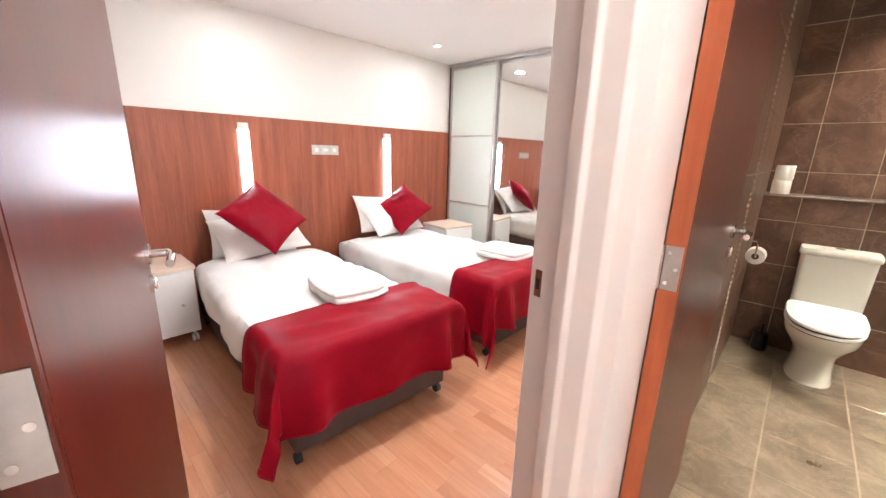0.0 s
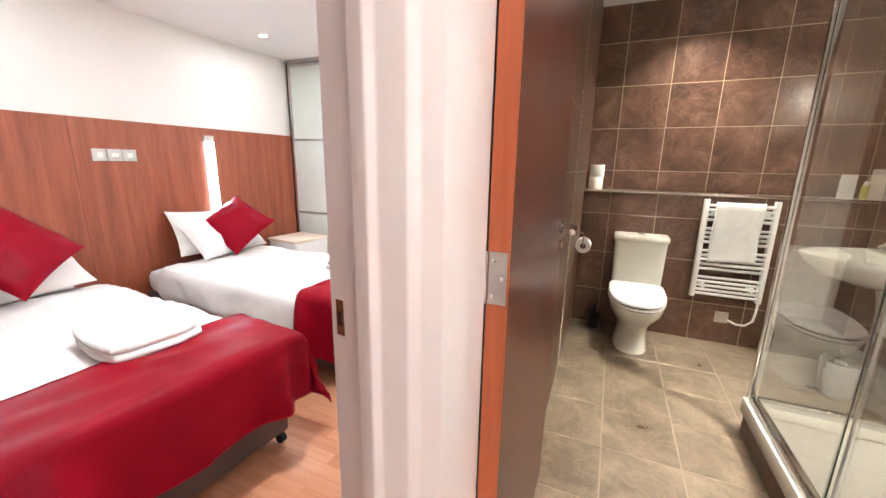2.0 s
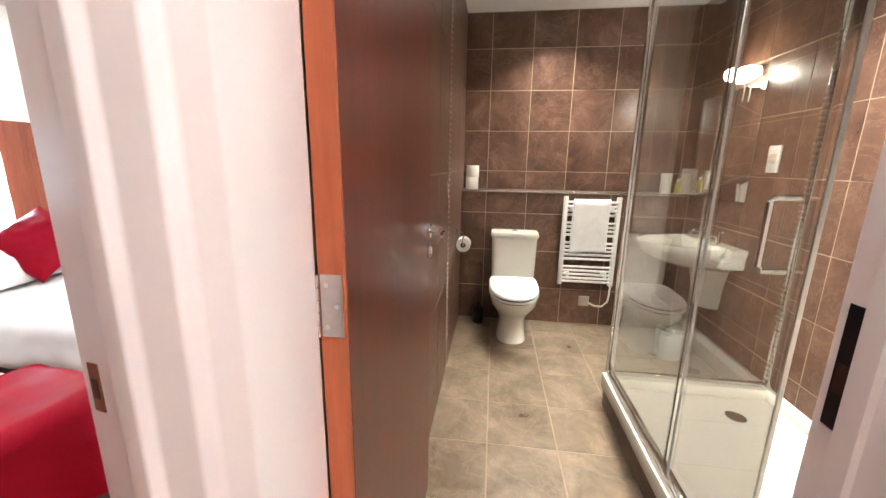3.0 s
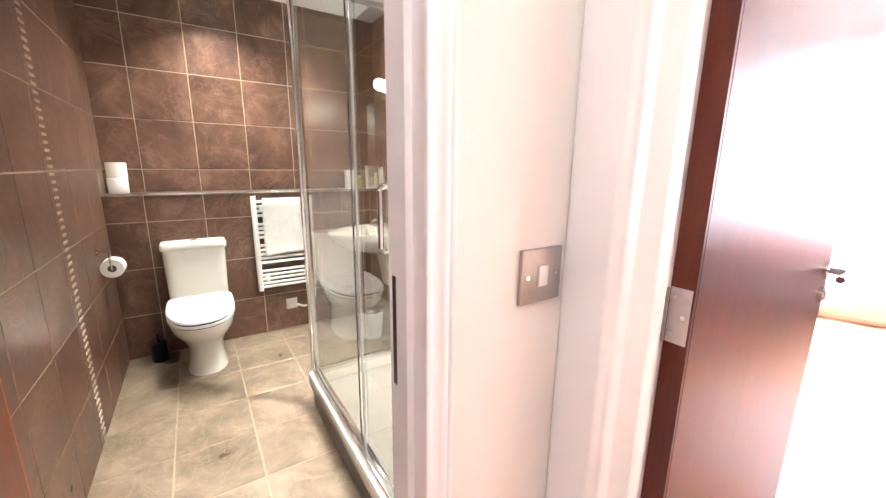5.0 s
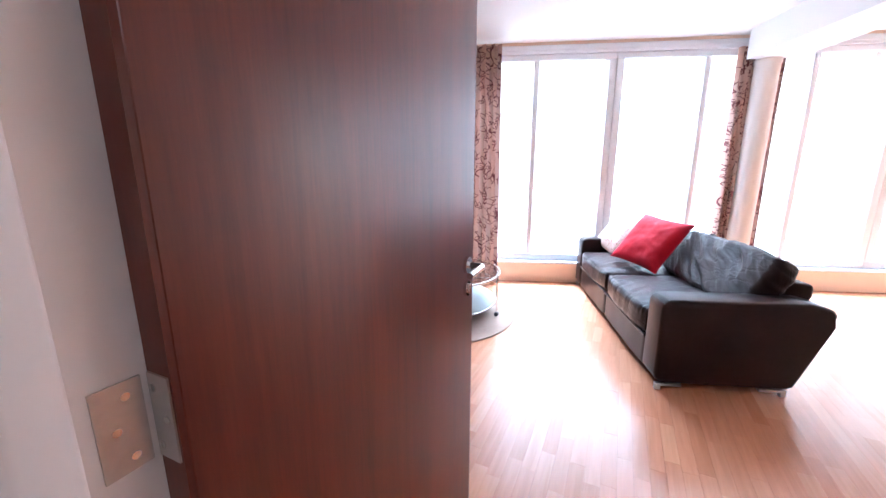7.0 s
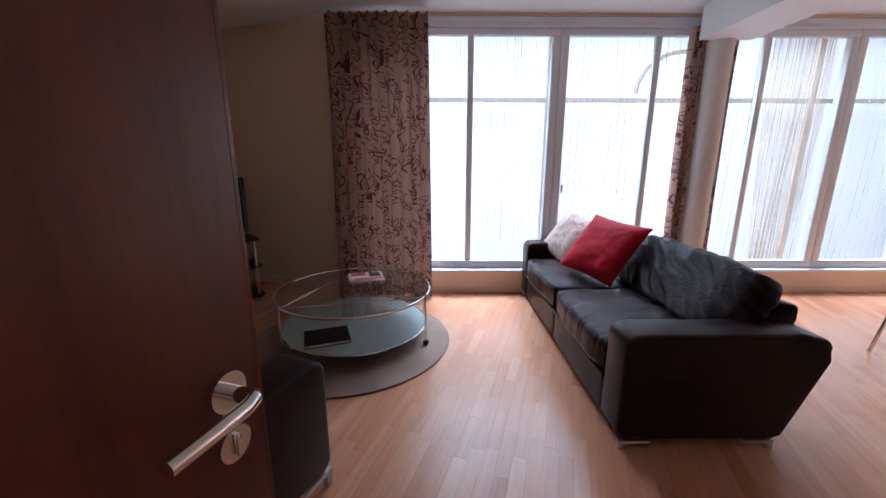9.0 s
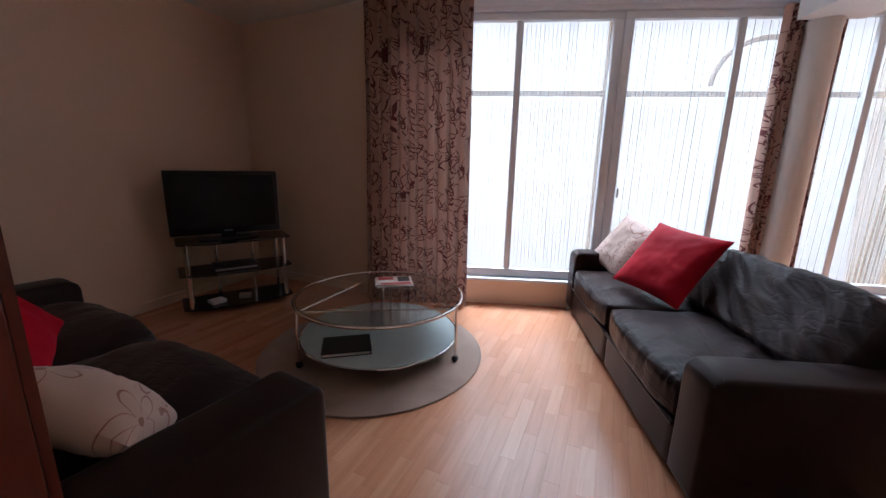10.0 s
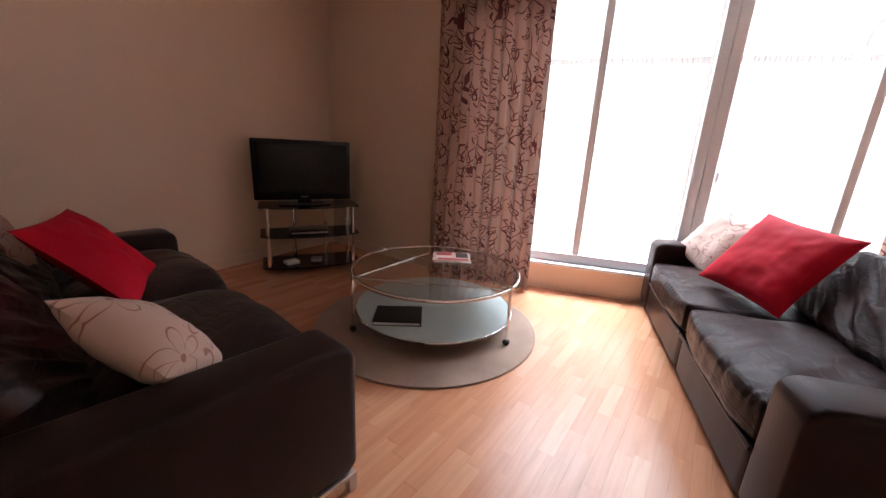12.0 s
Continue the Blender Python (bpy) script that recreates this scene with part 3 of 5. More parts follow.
wall_bath_low = structure("wall_bathroom_ledge", boxed(2.8025, -0.92, -0.1, 3.0025, 0.8825, 1.138), GROUT, "boxed-in lower bathroom wall, brown tiles with a ledge", "wall")
wall_bath_north = structure("wall_bathroom_north", boxed(0.10, 0.8825, -0.1, 3.0025, 0.895, SHELL), GROUT, "brown tiled bathroom side wall with a mosaic strip", "wall")
wall_bath_south = structure("wall_bathroom_south", boxed(0.10, -1.02, -0.1, 3.15, -0.9225, SHELL), GROUT, "brown tiled wall behind the shower and basin", "wall")
# living room shell
b = bmesh.new()
prism(b, [(2.93, -1.02), (3.24, -4.12), (3.40, -4.12), (3.40, -1.02)], "z", -0.1, SHELL)
structure("wall_living_east", b, PAINT_BEIGE, "beige painted living room wall behind the television", "wall")
structure("wall_living_south", boxed(1.55, -4.12, -0.1, 3.40, -4.3, SHELL), PAINT_BEIGE, "beige painted wall beside the curtained windows", "wall")
structure("wall_living_north", boxed(0.04, -1.03, -0.1, 3.15, -1.022, LIVING_TOP), PAINT_BEIGE, "beige painted wall behind the sofa", "wall")
# Unseen wall, kept pale so that it bounces daylight onto the television wall.
structure("wall_living_west", boxed(-5.3, -7.2, -0.1, -5.2, -0.32, SHELL), PAINT_BEIGE, "unseen far wall closing the living room, beige to bounce daylight", "wall")
b = bmesh.new()
prism(b, [(2.925, -1.03), (3.226, -4.12), (3.241, -4.12), (2.94, -1.03)], "z", 0, 0.08)
structure("baseboard_living_east", b, PAINT_BEIGE, "low painted skirting along the beige wall", "baseboard")
structure("baseboard_living_south", boxed(1.60, -4.105, 0, 3.22, -4.12, 0.08), PAINT_BEIGE, "low painted skirting beside the curtain", "baseboard")


def facade_box(bm, u0, v0, z0, u1, v1, z1, bevel=0.0):
    """A box that stands square to the angled window front."""
    keep = set(bm.verts)
    box(bm, u0, v0, z0, u1, v1, z1, bevel)
    turn = Matrix.Rotation(FACADE, 3, "Z")
    for v in bm.verts:
        if v not in keep:
            v.co = turn @ v.co
    return bm


b = bmesh.new()
facade_box(b, -6.4, -4.364, -0.1, 0.27, -4.80, 0.228)
facade_box(b, -6.4, -4.364, 2.60, 0.27, -4.80, SHELL)
facade_box(b, 0.10, -4.364, 0.228, 0.27, -4.80, 2.60)
facade_box(b, -6.4, -4.364, 0.228, -6.25, -4.80, 2.60)
structure("wall_window_front", b, PAINT_BEIGE, "low beige plinth and head of the glazed window front", "wall")
structure("window_sill", facade_box(bmesh.new(), -6.25, -4.336, 0.228, 0.10, -4.47, 0.254, 0.004), FRAME_WHITE, "long white window sill above the plinth", "trim")
structure("window_head", facade_box(bmesh.new(), -6.25, -4.372, 2.515, 0.10, -4.47, 2.60, 0.004), FRAME_WHITE, "white boxed head above the windows", "trim")
b = bmesh.new()
facade_box(b, -6.25, -4.355, 2.545, 0.10, -4.371, 2.585, 0.003)
structure("curtain_track", b, FRAME_WHITE, "white curtain track under the ceiling", "trim")
b = bmesh.new()
facade_box(b, -3.42, -4.20, 2.36, -2.98, -0.5, LIVING_TOP)
structure("ceiling_beam", b, CEILING_PAINT, "white plastered ceiling beam resting on a round column", "beam")
b = bmesh.new()
c = at_facade(-3.20, -4.24)
lathe(b, [(0.100, 0.0), (0.105, 0.01), (0.105, 2.3), (0.112, 2.33), (0.112, 2.36)], 40, c.x, c.y)
structure("round_column", b, PAINT_WHITE, "round pale plastered column between the windows", "column", True)


def window(name, u0, u1, leafs, latch_u=None):
    """A tall glazed bay: outer frame, upright bars and panes."""
    w = thing(name, "tall white-framed sliding window with net curtain behind it", "window", (0, 0, 0), 0, "bays of the window front", "structure")
    f = bmesh.new()
    v0, v1 = -4.405, -4.47
    facade_box(f, u0, v0, 0.256, u1, v1, 0.335, 0.006)
    facade_box(f, u0, v0, 2.455, u1, v1, 2.513, 0.006)
    facade_box(f, u0, v0, 0.335, u0 + 0.075, v1, 2.455, 0.006)
    facade_box(f, u1 - 0.075, v0, 0.335, u1, v1, 2.455, 0.006)
    part("window_frame", f, FRAME_WHITE, w)
    edges = [u0 + 0.075] + leafs + [u1 - 0.075]
    for k, u in enumerate(leafs):
        part("glazing_bar", facade_box(bmesh.new(), u - 0.028, v0 - 0.012, 0.335, u + 0.028, v1 + 0.006, 2.455, 0.004), FRAME_WHITE, w)
    for a, c2 in zip(edges, edges[1:]):
        g = part("pane", facade_box(bmesh.new(), a - 0.01, -4.440, 0.33, c2 + 0.01, -4.446, 2.46), CLEAR, w, "clear window pane")
        g.visible_shadow = False
    if latch_u is not None:
        part("latch", facade_box(bmesh.new(), latch_u - 0.009, -4.39, 1.03, latch_u + 0.009, -4.405, 1.11, 0.004), FRAME_WHITE, w)
    return w


window("window_1", -1.845, 0.10, [-1.02], -1.79)
window("window_2", -3.22, -1.849, [-2.75], -1.94)
window("window_3", -4.605, -3.224, [-3.77], None)
window("window_4", -6.25, -4.609, [-5.45], -4.66)

# outer glazing beyond the nets: a transom and slim posts with curved heads
b = bmesh.new()
facade_box(b, -6.2, -4.755, 1.93, 0.05, -4.79, 1.975)
for u in (-1.86, -4.6):
    facade_box(b, u - 0.03, -4.755, 0.24, u + 0.03, -4.79, 2.58)
structure("outer_glazing_bars", b, OUTER_FRAME, "weathered outer window bars behind the nets", "trim")
b = bmesh.new()
for cu, r in ((-3.22, 0.46),):
    pts = [at_facade(cu + r * math.cos(a), -4.775, 2.02 + 0.40 * math.sin(a)) for a in [math.pi * k / 24 for k in range(25)]]
    tube(b, pts, 0.024, 8)
structure("outer_arch", b, OUTER_FRAME, "curved outer arch of the window front", "trim", True)
b = bmesh.new()
facade_box(b, -10.0, -7.5, -4.0, 4.5, -7.55, 4.3)
structure("backdrop", b, OUTSIDE, "pale overcast distance outside the windows", "backdrop")


def cloth_strip(name, label, u0, u1, v, z0, z1, folds, depth, material, category, parent=None, group="", slack=1.0, seed=0, foot=None):
    """Hanging cloth in upright folds along the window front, with UV in metres for its print."""
    bm = bmesh.new()
    uv = bm.loops.layers.uv.new("UVMap")
    nu, nz = max(int(folds * 10), 12), 14
    rows = []
    for j in range(nz + 1):
        t = j / nz
        row = []
        for i in range(nu + 1):
            s = i / nu
            ph = s * folds * math.tau + 0.9 * math.sin(s * 9.1 + seed) + 0.25 * math.sin(t * 3 + s * 21 + seed)
            spread = 1 + 0.05 * (1 - t) * math.sin(seed + 1.3)
            e0, e1 = (u0, u1) if foot is None else (u0 + (foot[0] - u0) * (1 - t) ** 1.3, u1 + (foot[1] - u1) * (1 - t) ** 1.3)
            u = e0 + (e1 - e0) * (0.5 + (s - 0.5) * spread) + 0.010 * math.sin(ph * 2 + 1)
            w = v + depth * math.sin(ph) * (0.75 + 0.35 * noise.noise(Vector((s * 5, t * 2, seed)))) + 0.012 * math.sin(t * 5 + s * 8)
            row.append(bm.verts.new(at_facade(u, w, z0 + (z1 - z0) * t)))
        rows.append(row)
    for j in range(nz):
        for i in range(nu):
            f = bm.faces.new((rows[j][i], rows[j][i + 1], rows[j + 1][i + 1], rows[j + 1][i]))
            for loop, (a, c2) in zip(f.loops, ((i, j), (i + 1, j), (i + 1, j + 1), (i, j + 1))):
                loop[uv].uv = (abs(u1 - u0) * slack * a / nu, (z1 - z0) * c2 / nz)
    ob = new(name, finish(name, bm, material))
    if parent is not None:
        ob.parent = parent
        return ob
    return tagged(ob, label, category, group)


cloth_strip("curtain", "heavy beige curtain printed with dark brown leaf loops", -0.64, 0.27, -4.245, 0.012, 2.58, 11, 0.068, CURTAIN, "curtain", None, "printed curtains", 1.9, 1)
cloth_strip("curtain", "narrow gathered printed curtain beside the column", -3.10, -2.965, -4.30, 0.26, 2.50, 5, 0.05, CURTAIN, "curtain", None, "printed curtains", 2.6, 2)
cloth_strip("curtain", "narrow gathered printed curtain beside the column", -3.40, -3.31, -4.31, 0.26, 2.50, 2.5, 0.035, CURTAIN, "curtain", None, "printed curtains", 2.6, 3)
for k, (u0, u1, mat_net, folds) in enumerate(((-1.83, 0.08, NET, 26), (-3.2, -1.87, NET, 20), (-4.58, -3.24, NET, 20), (-4.57, -3.92, NET_OLD, 8), (-6.2, -4.63, NET, 20))):
    cloth_strip("net_curtain", "bunched stained net curtain hanging behind the glass" if mat_net is NET_OLD else "thin white net curtain hanging behind the glass", u0, u1, -4.60 if mat_net is NET else -4.545, 0.27, 2.50, folds, 0.014 if mat_net is NET else 0.012, mat_net, "curtain", None, "net curtains", 1.5, k + 5, (-4.40, -4.03) if mat_net is NET_OLD else None)

# ---- joinery ----
FLUTES = [(0.0, 0.010), (0.002, 0.013), (0.008, 0.0145), (0.013, 0.013), (0.016, 0.0105), (0.024, 0.0095), (0.034, 0.011), (0.041, 0.0145), (0.046, 0.018), (0.052, 0.0195), (0.057, 0.018), (0.060, 0.0150), (0.063, 0.0150), (0.066, 0.0185), (0.071, 0.0205), (0.077, 0.020), (0.080, 0.0165)]


def casing(name, label, inner, outer, face, axis, sign, top, relief=1.0):
    """An upright fluted architrave with its head piece left to the wall above: profile from the opening's edge outwards."""
    bm = bmesh.new()
    k = (outer - inner) / 0.080
    pts = [(inner + s * k, face + sign * (0.004 + (d - 0.004) * relief)) for s, d in FLUTES]
    out = pts + [(outer, face), (inner, face)]
    if axis == "x":
        out = [(p[1], p[0]) for p in out]
    prism(bm, out, "z", 0.0, top)
    return structure(name, bm, GLOSS_WHITE, label, "trim", True)


def moulded_post(name, label, outline):
    """An upright moulded door post, its section softened at every edge."""
    bm = bmesh.new()
    prism(bm, outline, "z", 0.0, DOOR_H + 0.05)
    up = [e for e in bm.edges if abs(e.verts[0].co.z - e.verts[1].co.z) > 1]
    bmesh.ops.bevel(bm, geom=up, offset=0.0035, segments=3, profile=0.5, affect="EDGES")
    return structure(name, bm, GLOSS_WHITE, label, "trim", True)


moulded_post("trim_corner_post", "white moulded door post between the bedroom and bathroom doorways", [
    (0.089, 0.8695), (-0.055, 0.891), (-0.071, 0.923), (-0.091, 0.934), (-0.095, 0.980), (-0.107, 0.991), (-0.101, 1.022),
    (-0.086, 1.026), (-0.072, 1.096), (-0.002, 1.096), (-0.002, 0.960), (0.089, 0.960)])
moulded_post("trim_living_post", "cream moulded door post of the living room doorway", [
    (-0.0015, -0.098), (-0.080, -0.098), (-0.086, -0.112), (-0.092, -0.118), (-0.089, -0.146), (-0.107, -0.181), (-0.106, -0.220),
    (-0.078, -0.225), (-0.078, -0.304), (-0.0015, -0.304)])
casing("trim_bathroom_casing_far", "pinkish white fluted door casing of the bathroom doorway", 0.160, 0.118, 0.0, "x", -1, DOOR_H + 0.05, 0.5)
casing("trim_living_casing_far", "white fluted door casing of the living room doorway", -1.118, -1.19, -0.22, "y", 1, DOOR_H + 0.05)
casing("trim_bedroom_casing_far", "white fluted door casing beside the bedroom doorway", -0.920, -0.995, 0.97, "y", -1, DOOR_H + 0.05)


def lining(name, label, boxes):
    bm = bmesh.new()
    for q in boxes:
        box(bm, *q)
    return structure(name, bm, GLOSS_WHITE, label, "trim")


lining("trim_bedroom_lining", "white door lining with stop in the bedroom doorway", [(-0.920, 0.968, 0, -0.903, 1.092, DOOR_H), (-0.903, 0.968, DOOR_H - 0.02, -0.108, 1.092, DOOR_H)])
lining("trim_bathroom_lining", "white door lining in the bathroom doorway", [(-0.002, 0.142, 0, 0.102, 0.158, DOOR_H), (-0.002, 0.158, DOOR_H - 0.02, 0.102, 0.866, DOOR_H), (0.03, 0.158, 0, 0.06, 0.168, DOOR_H - 0.02)])
lining("trim_living_lining", "white door lining in the living room doorway", [(-1.122, -0.322, 0, -1.102, -0.218, DOOR_H), (-1.102, -0.322, DOOR_H - 0.02, -0.088, -0.218, DOOR_H)])


def lever_set(parent, x, y, z, side, towards):
    """A round rose with a lever that points towards the hinge, and a key plate below."""
    h = bmesh.new()
    cylinder(h, (x, y, z), (x, y + side * 0.010, z), 0.026, 24)
    cylinder(h, (x, y + side * 0.010, z), (x, y + side * 0.048, z), 0.010, 16)
    tube(h, [(x, y + side * 0.048, z), (x + towards * 0.02, y + side * 0.054, z), (x + towards * 0.115, y + side * 0.054, z)], 0.0095, 12)
    part("handle", h, CHROME, parent, "chrome lever handle")
    k = bmesh.new()
    cylinder(k, (x, y, z - 0.075), (x, y + side * 0.009, z - 0.075), 0.024, 24)
    box(k, x - 0.004, y + side * 0.009, z - 0.09, x + 0.004, y + side * 0.016, z - 0.06, 0.002)
    part("key_plate", k, CHROME, parent)


def door(name, label, hinge, turn, width, handle_z, hinge_z, flip=1, edge=None):
    """A flush veneered door leaf. It runs from its hinge along its own x; its leaf lies to the side y < 0 where flip is 1."""
    d = thing(name, label, "door", (hinge[0], hinge[1], 0), turn, "", "structure")
    t = 0.042
    y0, y1 = (-t, 0) if flip > 0 else (0, t)
    part("leaf", boxed(0.0075, y0, 0.008, width - 0.006, y1, DOOR_H - 0.025, 0.0015, 1), MAHOGANY, d)
    part("lipping", boxed(0.0, y0 + 0.0006, 0.008, 0.0075, y1 - 0.0006, DOOR_H - 0.025), edge or LIPPING, d, "" if edge else "orange wood edge lipping")
    part("lipping", boxed(width - 0.006, y0 + 0.0006, 0.008, width, y1 - 0.0006, DOOR_H - 0.025), edge or LIPPING, d, "" if edge else "orange wood edge lipping")
    for s, yy in ((-1, y0), (1, y1)):
        lever_set(d, width - 0.062, yy, handle_z, s, -1)
    for hz in hinge_z:
        hb = bmesh.new()
        box(hb, -0.0022, y0 + 0.004, hz - 0.05, 0.0, y1 - 0.004, hz + 0.05)
        yk = y1 + 0.004 if flip > 0 else y0 - 0.004
        for k in range(5):
            cylinder(hb, (-0.001, yk, hz - 0.05 + k * 0.02), (-0.001, yk, hz - 0.0312 + k * 0.02), 0.006, 12)
        hg = part("hinge", hb, STEEL, d, "brushed steel butt hinge")
        for dz in (-0.034, 0.0, 0.034):
            yy = (y0 + y1) / 2 + (0.008 if dz else -0.008)
            part("screw", cylinder(bmesh.new(), (-0.0034, yy, hz + dz), (-0.0022, yy, hz + dz), 0.0045, 10), CHROME, hg)
    return d


door("door_1", "open mahogany veneered bedroom door with chrome lever", (-0.894, 1.095), 76.6, 0.797, 1.10, (0.25, 1.137, 1.80), 1, MAHOGANY)
door("door_2", "open mahogany veneered bathroom door with orange edge", (0.0905, 0.8682), 0.5, 0.825, 1.12, (0.25, 1.13, 1.80), 1)
door("door_3", "open dark mahogany living room door with chrome lever", (-0.076, -0.2915), -88.9, 0.916, 1.05, (0.25, 1.085, 1.80), 1, MAHOGANY)

jamb_leaf = thing("hinge_leaf", "brushed steel hinge leaf screwed to the door post", "hinge", (-0.078, -0.262, 1.085))
part("leaf", boxed(-0.0022, -0.022, -0.05, 0.001, 0.022, 0.05, 0.0006, 1), STEEL, jamb_leaf)
for dy, dz in ((-0.006, -0.034), (0.006, 0.0), (-0.006, 0.034)):
    part("screw", cylinder(bmesh.new(), (-0.0036, dy, dz), (-0.0022, dy, dz), 0.0045, 10), CHROME, jamb_leaf)

# lock strikes and light switch
strike = thing("strike_plate", "small worn brass strike plate in the door lining", "strike plate", (-0.0768, 1.0725, 1.076), -11.3)
part("plate", boxed(-0.0016, -0.009, -0.032, 0.002, 0.009, 0.032, 0.0004, 1), OLD_BRASS, strike)
part("latch_hole", boxed(-0.0022, -0.005, -0.014, -0.0016, 0.005, 0.012), DARK_WOOD, strike)
strike = thing("strike_plate", "dark strike plate in the bathroom door lining", "strike plate", (0, 0, 0))
part("plate", boxed(0.066, 0.158, 1.01, 0.090, 0.1594, 1.18, 0.0004, 1), BLACK_PLASTIC, strike)
part("latch_hole", boxed(0.070, 0.1594, 1.06, 0.085, 0.160, 1.10), DARK_WOOD, strike)
sw = thing("light_switch", "brushed steel square light switch with a white rocker", "light switch", (0, -0.0435, 1.1735))
part("plate", boxed(-0.0075, -0.0435, -0.0425, 0, 0.0435, 0.0425, 0.003), SWITCH_STEEL, sw)
part("rocker", boxed(-0.0115, -0.0095, -0.016, -0.0075, 0.0095, 0.016, 0.0015), PLASTIC_WHITE, sw, "white rocker")
for y in (-0.030, 0.030):
    part("screw", cylinder(bmesh.new(), (-0.0085, y, 0), (-0.0075, y, 0), 0.0035, 12), CHROME, sw)

# ---- bedroom ----
hb = thing("headboard_panel", "cherry veneered wall panel behind both beds", "wall panel", (0, 4.0, 0), 0, "", "")
x = -1.5
for k, w in enumerate((1.13, 1.19, 1.19, 0.74)):
    part("panel", boxed(x + 0.001, 0.0, 0.0, x + w - 0.001, 0.019, 1.60, 0.001, 1), HEADBOARD_WOOD, hb)
    x += w


def strip_lamp(x0, x1, z0, z1):
    s = thing("wall_lamp", "lit slim frosted strip lamp let into the headboard panel", "wall lamp", ((x0 + x1) / 2, 3.985, (z0 + z1) / 2), 0, "bedside strip lamps")
    w, h = (x1 - x0) / 2, (z1 - z0) / 2
    part("diffuser", boxed(-w, -0.012, -h, w, 0.013, h - 0.05, 0.004), GLOW_STRIP, s, "glowing frosted glass")
    part("cap", boxed(-w, -0.014, h - 0.05, w, 0.013, h, 0.003), PLASTIC_WHITE, s)
    return s


strip_lamp(0.300, 0.378, 0.86, 1.545)
strip_lamp(1.738, 1.816, 0.86, 1.535)
area_lamp("strip_lamp_glow", (0.34, 3.955, 1.2), (0.34, 0, 1.2), 0.07, 0.6, 5.5, (0.95, 0.97, 1.0))
area_lamp("strip_lamp_glow", (1.777, 3.955, 1.2), (1.777, 0, 1.2), 0.07, 0.6, 5.5, (0.95, 0.97, 1.0))
for k, x in enumerate((0.92, 1.012, 1.104)):
    s = thing("wall_switch", "small steel switch plate in a row of three", "wall switch", (x + 0.046, 4.0, 1.352), 0, "bedside switch row")
    part("plate", boxed(-0.045, -0.008, -0.043, 0.045, 0, 0.043, 0.003), STEEL, s)
    part("insert", boxed(-0.016 if k != 1 else -0.022, -0.011, -0.016 if k != 1 else -0.012, 0.016 if k != 1 else 0.022, -0.008, 0.016 if k != 1 else 0.012, 0.001), PLASTIC_WHITE, s)
for x, y in ((2.05, 3.53), (0.33, 3.52), (0.4, 2.0), (2.05, 2.0)):
    s = thing("downlight", "small round recessed ceiling downlight", "downlight", (x, y, BED_TOP), 0, "bedroom downlights")
    r = bmesh.new()
    lathe(r, [(0.030, -0.001), (0.032, -0.006), (0.042, -0.005), (0.044, 0.0)], 28)
    part("trim_ring", r, PLASTIC_WHITE, s)
    r = bmesh.new()
    lathe(r, [(0.004, -0.0072), (0.030, -0.0066), (0.030, -0.0062)], 24)
    part("lens", r, GLOW_SPOT, s)


def lean(x, y, z, tilt, roll, turn):
    """A cushion's pose: turned in its own plane, then leaned back, then faced about."""
    return pose(x, y, z, tilt, 0, turn) @ pose(0, 0, 0, 0, roll, 0)


def bed(cx, y_foot, turn, group, label, seed):
    """A divan bed on castors with duvet; its foot is at low y."""
    b0 = thing("bed", label, "bed", (cx, y_foot, 0), turn, group)
    w = 0.45
    part("base", boxed(-w + 0.02, 0.02, 0.075, w - 0.02, 1.95, 0.31, 0.012), BED_BASE, b0, "dark brown divan base")
    part("mattress", soft_block(-w + 0.01, 0.01, 0.31, w - 0.01, 1.95, 0.475, 0.004, (10, 18, 4), seed, 0.002, 5, 10), LINEN, b0)
    part("duvet", soft_block(-w - 0.035, -0.015, 0.27, w + 0.035, 1.80, 0.535, 0.025, (44, 80, 10), seed + 1, 0.024, 3.0, 5.5, 0.012), LINEN, b0, "white cotton duvet")
    for sx in (-1, 1):
        for y in (0.06, 1.86):
            c3 = bmesh.new()
            cylinder(c3, (sx * (w - 0.04), y, 0.045), (sx * (w - 0.04), y, 0.078), 0.012, 12)
            cylinder(c3, (sx * (w - 0.04) - 0.014, y, 0.025), (sx * (w - 0.04) + 0.014, y, 0.025), 0.025, 20)
            part("castor", c3, RUBBER, b0, "black castor")
    return b0


bed(0.168, 1.985, -4.2, "twin beds", "single bed with white duvet and crimson runner on it", 1)
bed(1.53, 2.0, 0, "twin beds", "single bed with white duvet beside the wardrobe", 5)


